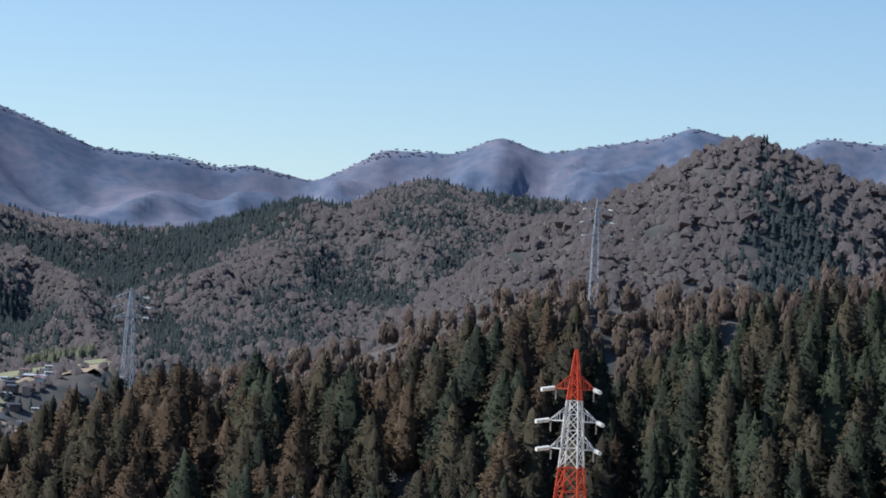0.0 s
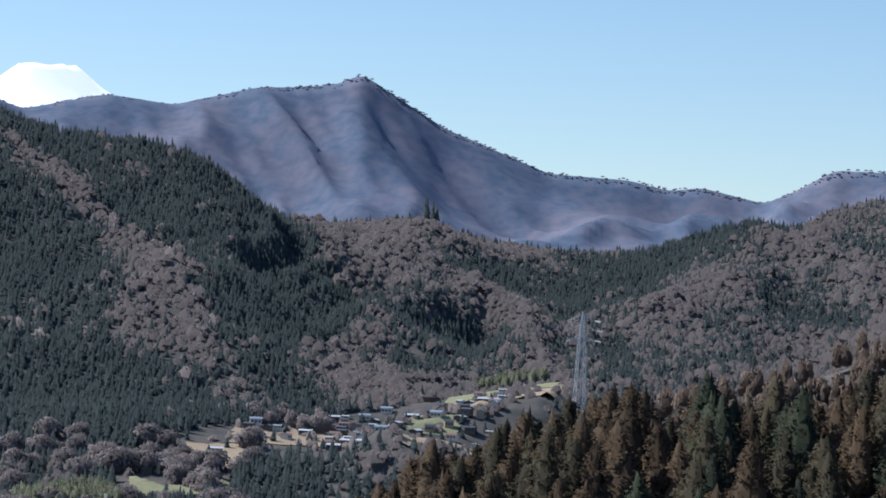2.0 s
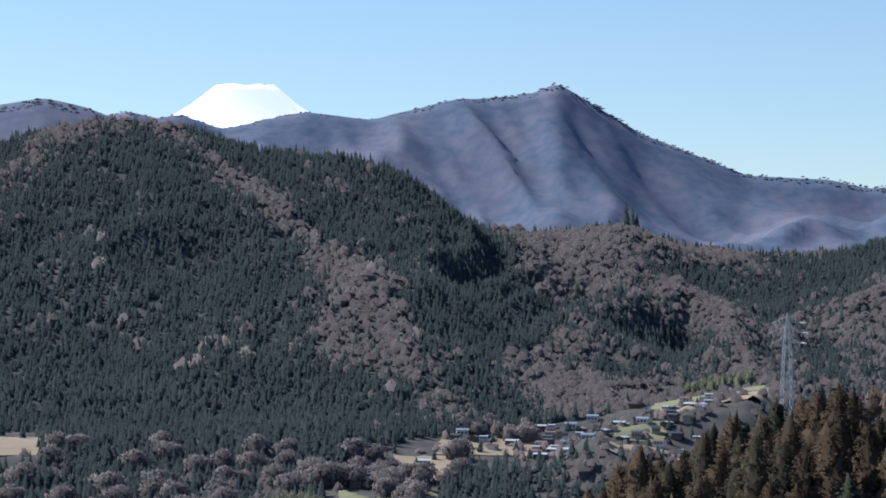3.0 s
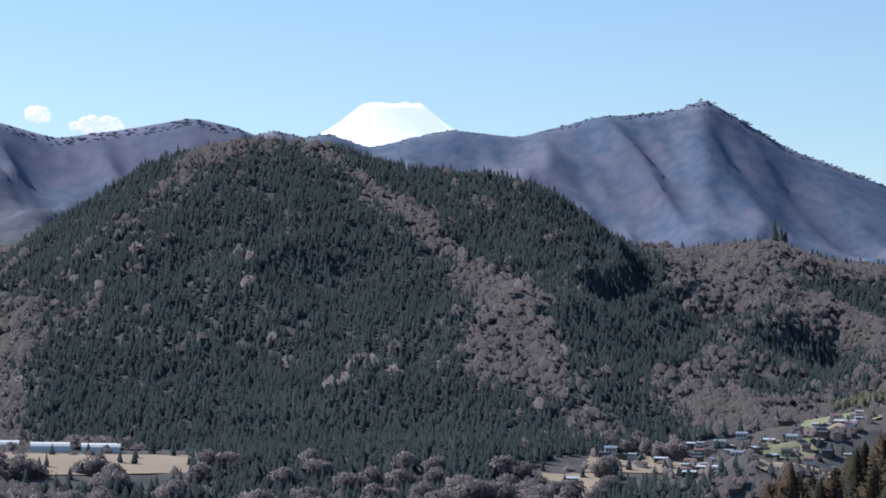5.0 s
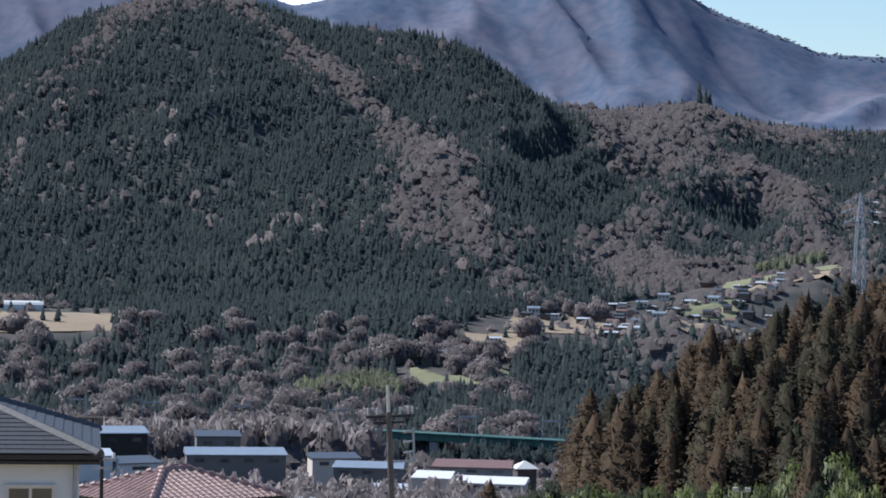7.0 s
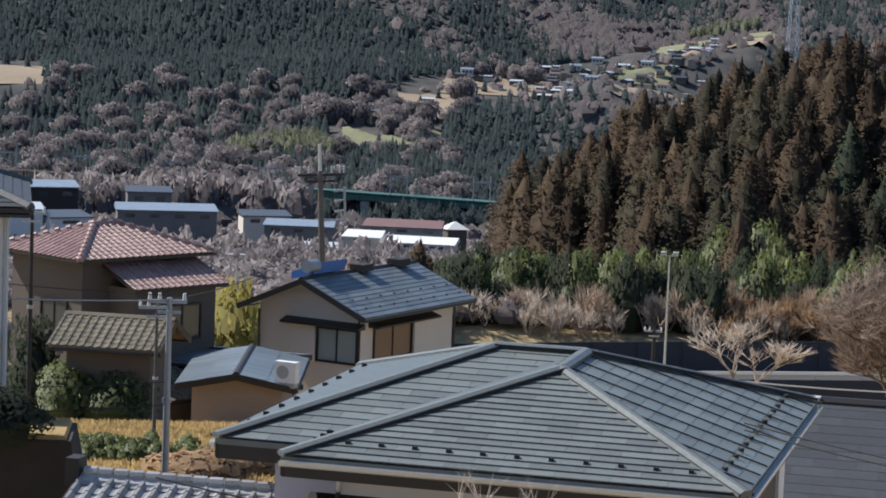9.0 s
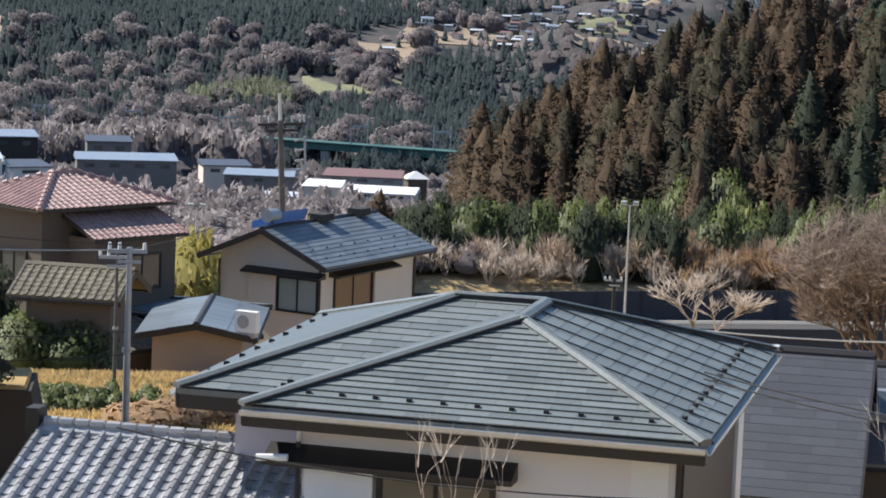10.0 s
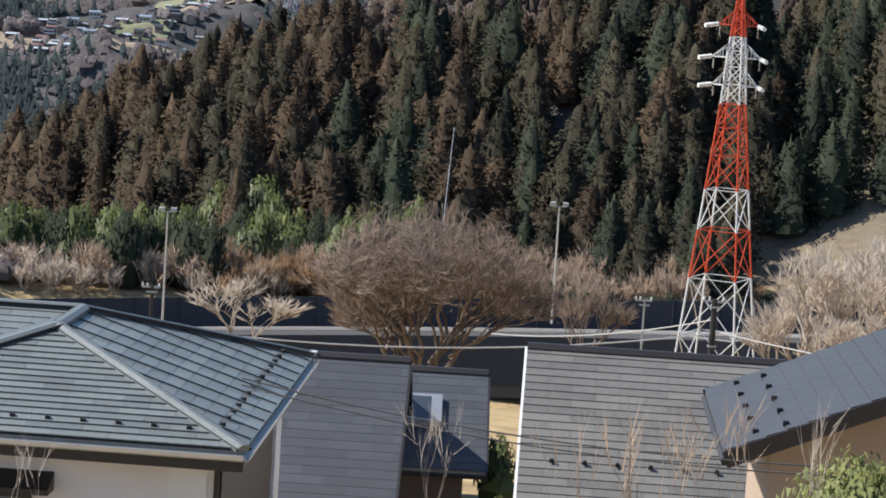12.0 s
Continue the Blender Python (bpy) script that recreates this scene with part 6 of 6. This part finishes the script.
wire(at(-2, -8.6, 118), at(10.9, -8.05, 120), 0.9, 0.035, "thick pale overhead cable bundle", M_ALU)
wire(at(10.9, -8.0, 120), at(24, -8.7, 110), 0.6, 0.035, "thick pale overhead cable bundle", M_ALU)
wire(at(6, -8.4, 150), at(10.9, -7.75, 120), 0.4, 0.03, "pale overhead cable behind the roofs", M_ALU)

# ---- grass field, vegetable rows, hedges, bank ----
def blades(name, az0, az1, d0, d1, n, mat, tall, label, clear=None):
    az, d = scatter(n, az0, az1, d0, d1)
    x, y, z = place(az, d)
    h, w = rng.uniform(0.5, 1.3, n) * tall, 0.05
    a = rng.uniform(0, np.pi, n)
    lx, ly = rng.normal(size=n) * tall * 0.4, rng.normal(size=n) * tall * 0.4
    v = np.stack([np.stack([x - np.cos(a) * w, y - np.sin(a) * w, z], -1), np.stack([x + np.cos(a) * w, y + np.sin(a) * w, z], -1), np.stack([x + lx, y + ly, z + h], -1)], 1).reshape(-1, 3)
    ob = new(name, fast_mesh(name, v, np.arange(len(v)).reshape(-1, 3), mat))
    tagged(ob, label, "grass", kind="stuff")


blades("dry_grass", -17.5, -9.0, 60, 100, 60000, M_STRAW, 0.2, "straw-coloured dry grass on the field")


def bush(name, az, d, r, tall, mat, label, seed, n=2600, size=0.07, base=None):
    x, y = polar(az, d)
    v, f, nn = tuft_dome(n, size, 0.0, 14)
    t = thing(name, pose(x, y, ground_z(x, y) if base is None else base, 0, 0, seed * 37), label, "bush")
    w = v * np.array([r, r, tall])
    part("foliage", fast_mesh("foliage", w, f, mat, nn), mat, t)
    st = Shape()
    for k in range(4):
        st.tube((0, 0, -0.2), (r * 0.3 * math.cos(k * 1.6 + seed), r * 0.3 * math.sin(k * 1.6 + seed), tall * 0.55), 0.05 * r * 0.5 + 0.02, 0.012)
    part("stem", st, M_BARK, t)


for i, (a, dd) in enumerate([(-14.25 + 0.26 * (k % 10) + 0.06 * (k // 10), 76.5 - 1.9 * (k // 10)) for k in range(28)]):
    if rng.random() < 0.85:
        bush("cabbage", a, dd, rng.uniform(0.28, 0.42), rng.uniform(0.4, 0.7), M_BUSH, "leafy green vegetable plant in a garden bed", i, 170, 0.3)
x, y = polar(-13.1, 75)
bed = Shape()
bed.solid([(-2.6, -2.6, -0.6), (2.6, -2.6, -0.6), (2.6, 2.6, -0.6), (-2.6, 2.6, -0.6)], [(-2.4, -2.4, 0.12), (2.4, -2.4, 0.12), (2.4, 2.4, 0.12), (-2.4, 2.4, 0.12)])
vb = part("garden_bed", bed, M_SOIL)
vb.matrix_basis = pose(x, y, ground_z(x, y) + 0.0, -6, 0, 13)
tagged(vb, "dark tilled garden bed in the grass", "garden bed")
bush("round_bush", -14.6, 90, 1.9, 2.6, M_BUSH, "large rounded evergreen bush with pale leaves", 1)
bush("round_bush", -13.6, 89, 1.7, 2.2, M_BUSH, "large rounded evergreen bush with pale leaves", 2)
bush("clipped_hedge", -16.3, 57, 1.6, 1.3, M_CEDAR_GREEN, "dark clipped hedge on the earth bank", 3, 2600, 0.08, base=3.3)
bush("dark_shrub", -15.3, 92, 1.4, 4.5, M_CEDAR_GREEN, "tall dark evergreen shrub beside the house", 4)
bush("dry_clump", -11.5, 68, 1.8, 1.0, M_TWIG_ORANGE, "low clump of dry brown growth", 5, 900, 0.2)
bush("dry_clump", -10.6, 70, 1.5, 0.9, M_TWIG_ORANGE, "low clump of dry brown growth", 6, 700, 0.2)
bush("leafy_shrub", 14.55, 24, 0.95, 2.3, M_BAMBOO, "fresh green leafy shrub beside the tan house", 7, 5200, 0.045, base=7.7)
bk = thing("earth_bank", pose(-17.7, 55.3, 0, 0, 0, 14), "dark steep earth bank with grass on top", "bank")
part("face", Shape().solid([(-6, -1.8, -2), (4.2, -1.8, -2), (4.4, 3, -2), (-6, 3, -2)], [(-6, -1.2, 3.5), (3.3, -1.0, 3.3), (3.4, 3, 3.0), (-6, 3, 3.2)]), M_SOIL, bk)
part("turf", Shape().solid([(-6, -1.1, 3.51), (3.2, -0.9, 3.31), (3.3, 3, 3.01), (-6, 3, 3.21)], [(-6, -1.1, 3.6), (3.15, -0.85, 3.4), (3.25, 3, 3.1), (-6, 3, 3.3)]), M_STRAW, bk)
# air conditioner box on the shed roof
ac = thing("air_conditioner", pose(*at(-9.75, -9.1, 97), 0, 0, -20), "pale outdoor air conditioner unit", "air conditioner")
part("case", Shape().box(-0.45, -0.16, -0.25, 0.45, 0.16, 0.55), M_WHITE, ac)
part("fan_grille", Shape().tube((-0.1, -0.17, 0.15), (-0.1, -0.165, 0.15), 0.26, 0.26, 16), M_STEEL, ac)
part("foot_bracket", Shape().box(-0.4, -0.12, -0.45, 0.4, 0.12, -0.251), M_STEEL, ac)


# ---- bare saplings in the near garden ----
def sapling(az, d, top_el, low_el, seed, mat, spread=0.5, levels=4, kids=(2, 3)):
    x, y = polar(az, d)
    zt, zl = EYE_Z + d * math.tan(radians(top_el)), EYE_Z + d * math.tan(radians(low_el))
    v, f = bare_tree(levels, spread, seed, 0.45, 0.006, kids, 0.9, 2, 0.0032, 0.3)
    t = thing("sapling", pose(x, y, zl, 0, 0, seed * 50), "slender leafless sapling with upright twigs", "sapling", "bare saplings")
    tall = zt - zl
    w = v * np.array([tall * 0.3, tall * 0.3, tall])
    part("twig_crown", fast_mesh("twig_crown", w, f, mat), mat, t)


sapling(4.85, 30, -9.7, -13.2, 21, M_TWIG_PALE, 0.8)
for i, (a, e, dd) in enumerate(((9.25, -9.2, 26), (10.0, -9.3, 26), (8.4, -9.6, 27), (7.9, -9.8, 27), (10.5, -9.7, 25), (8.8, -10.4, 26))):
    sapling(a, dd, e, -13.4, 30 + i, M_TWIG, 0.22, 3, (1, 2))
sapling(11.2, 22, -9.0, -13.5, 44, M_TWIG, 0.6)
sapling(13.2, 22, -8.6, -13.5, 45, M_TWIG_PALE, 0.4, 3)
for i, (a, e) in enumerate(((-5.7, -10.9), (-4.9, -10.7), (-3.9, -10.9), (-5.0, -11.4))):
    sapling(a, 27, e, -13.6, 50 + i, M_TWIG_PALE, 0.22, 3, (1, 2))

for i, (a, dd, rr, tt) in enumerate(((6.45, 54, 0.5, 1.6), (6.7, 52.5, 0.55, 1.2), (6.3, 58, 0.7, 2.2))):
    bush("garden_shrub", a, dd, rr, tt, M_BUSH, "green garden shrub between two houses", 20 + i, 900, 0.09, base=1.2)
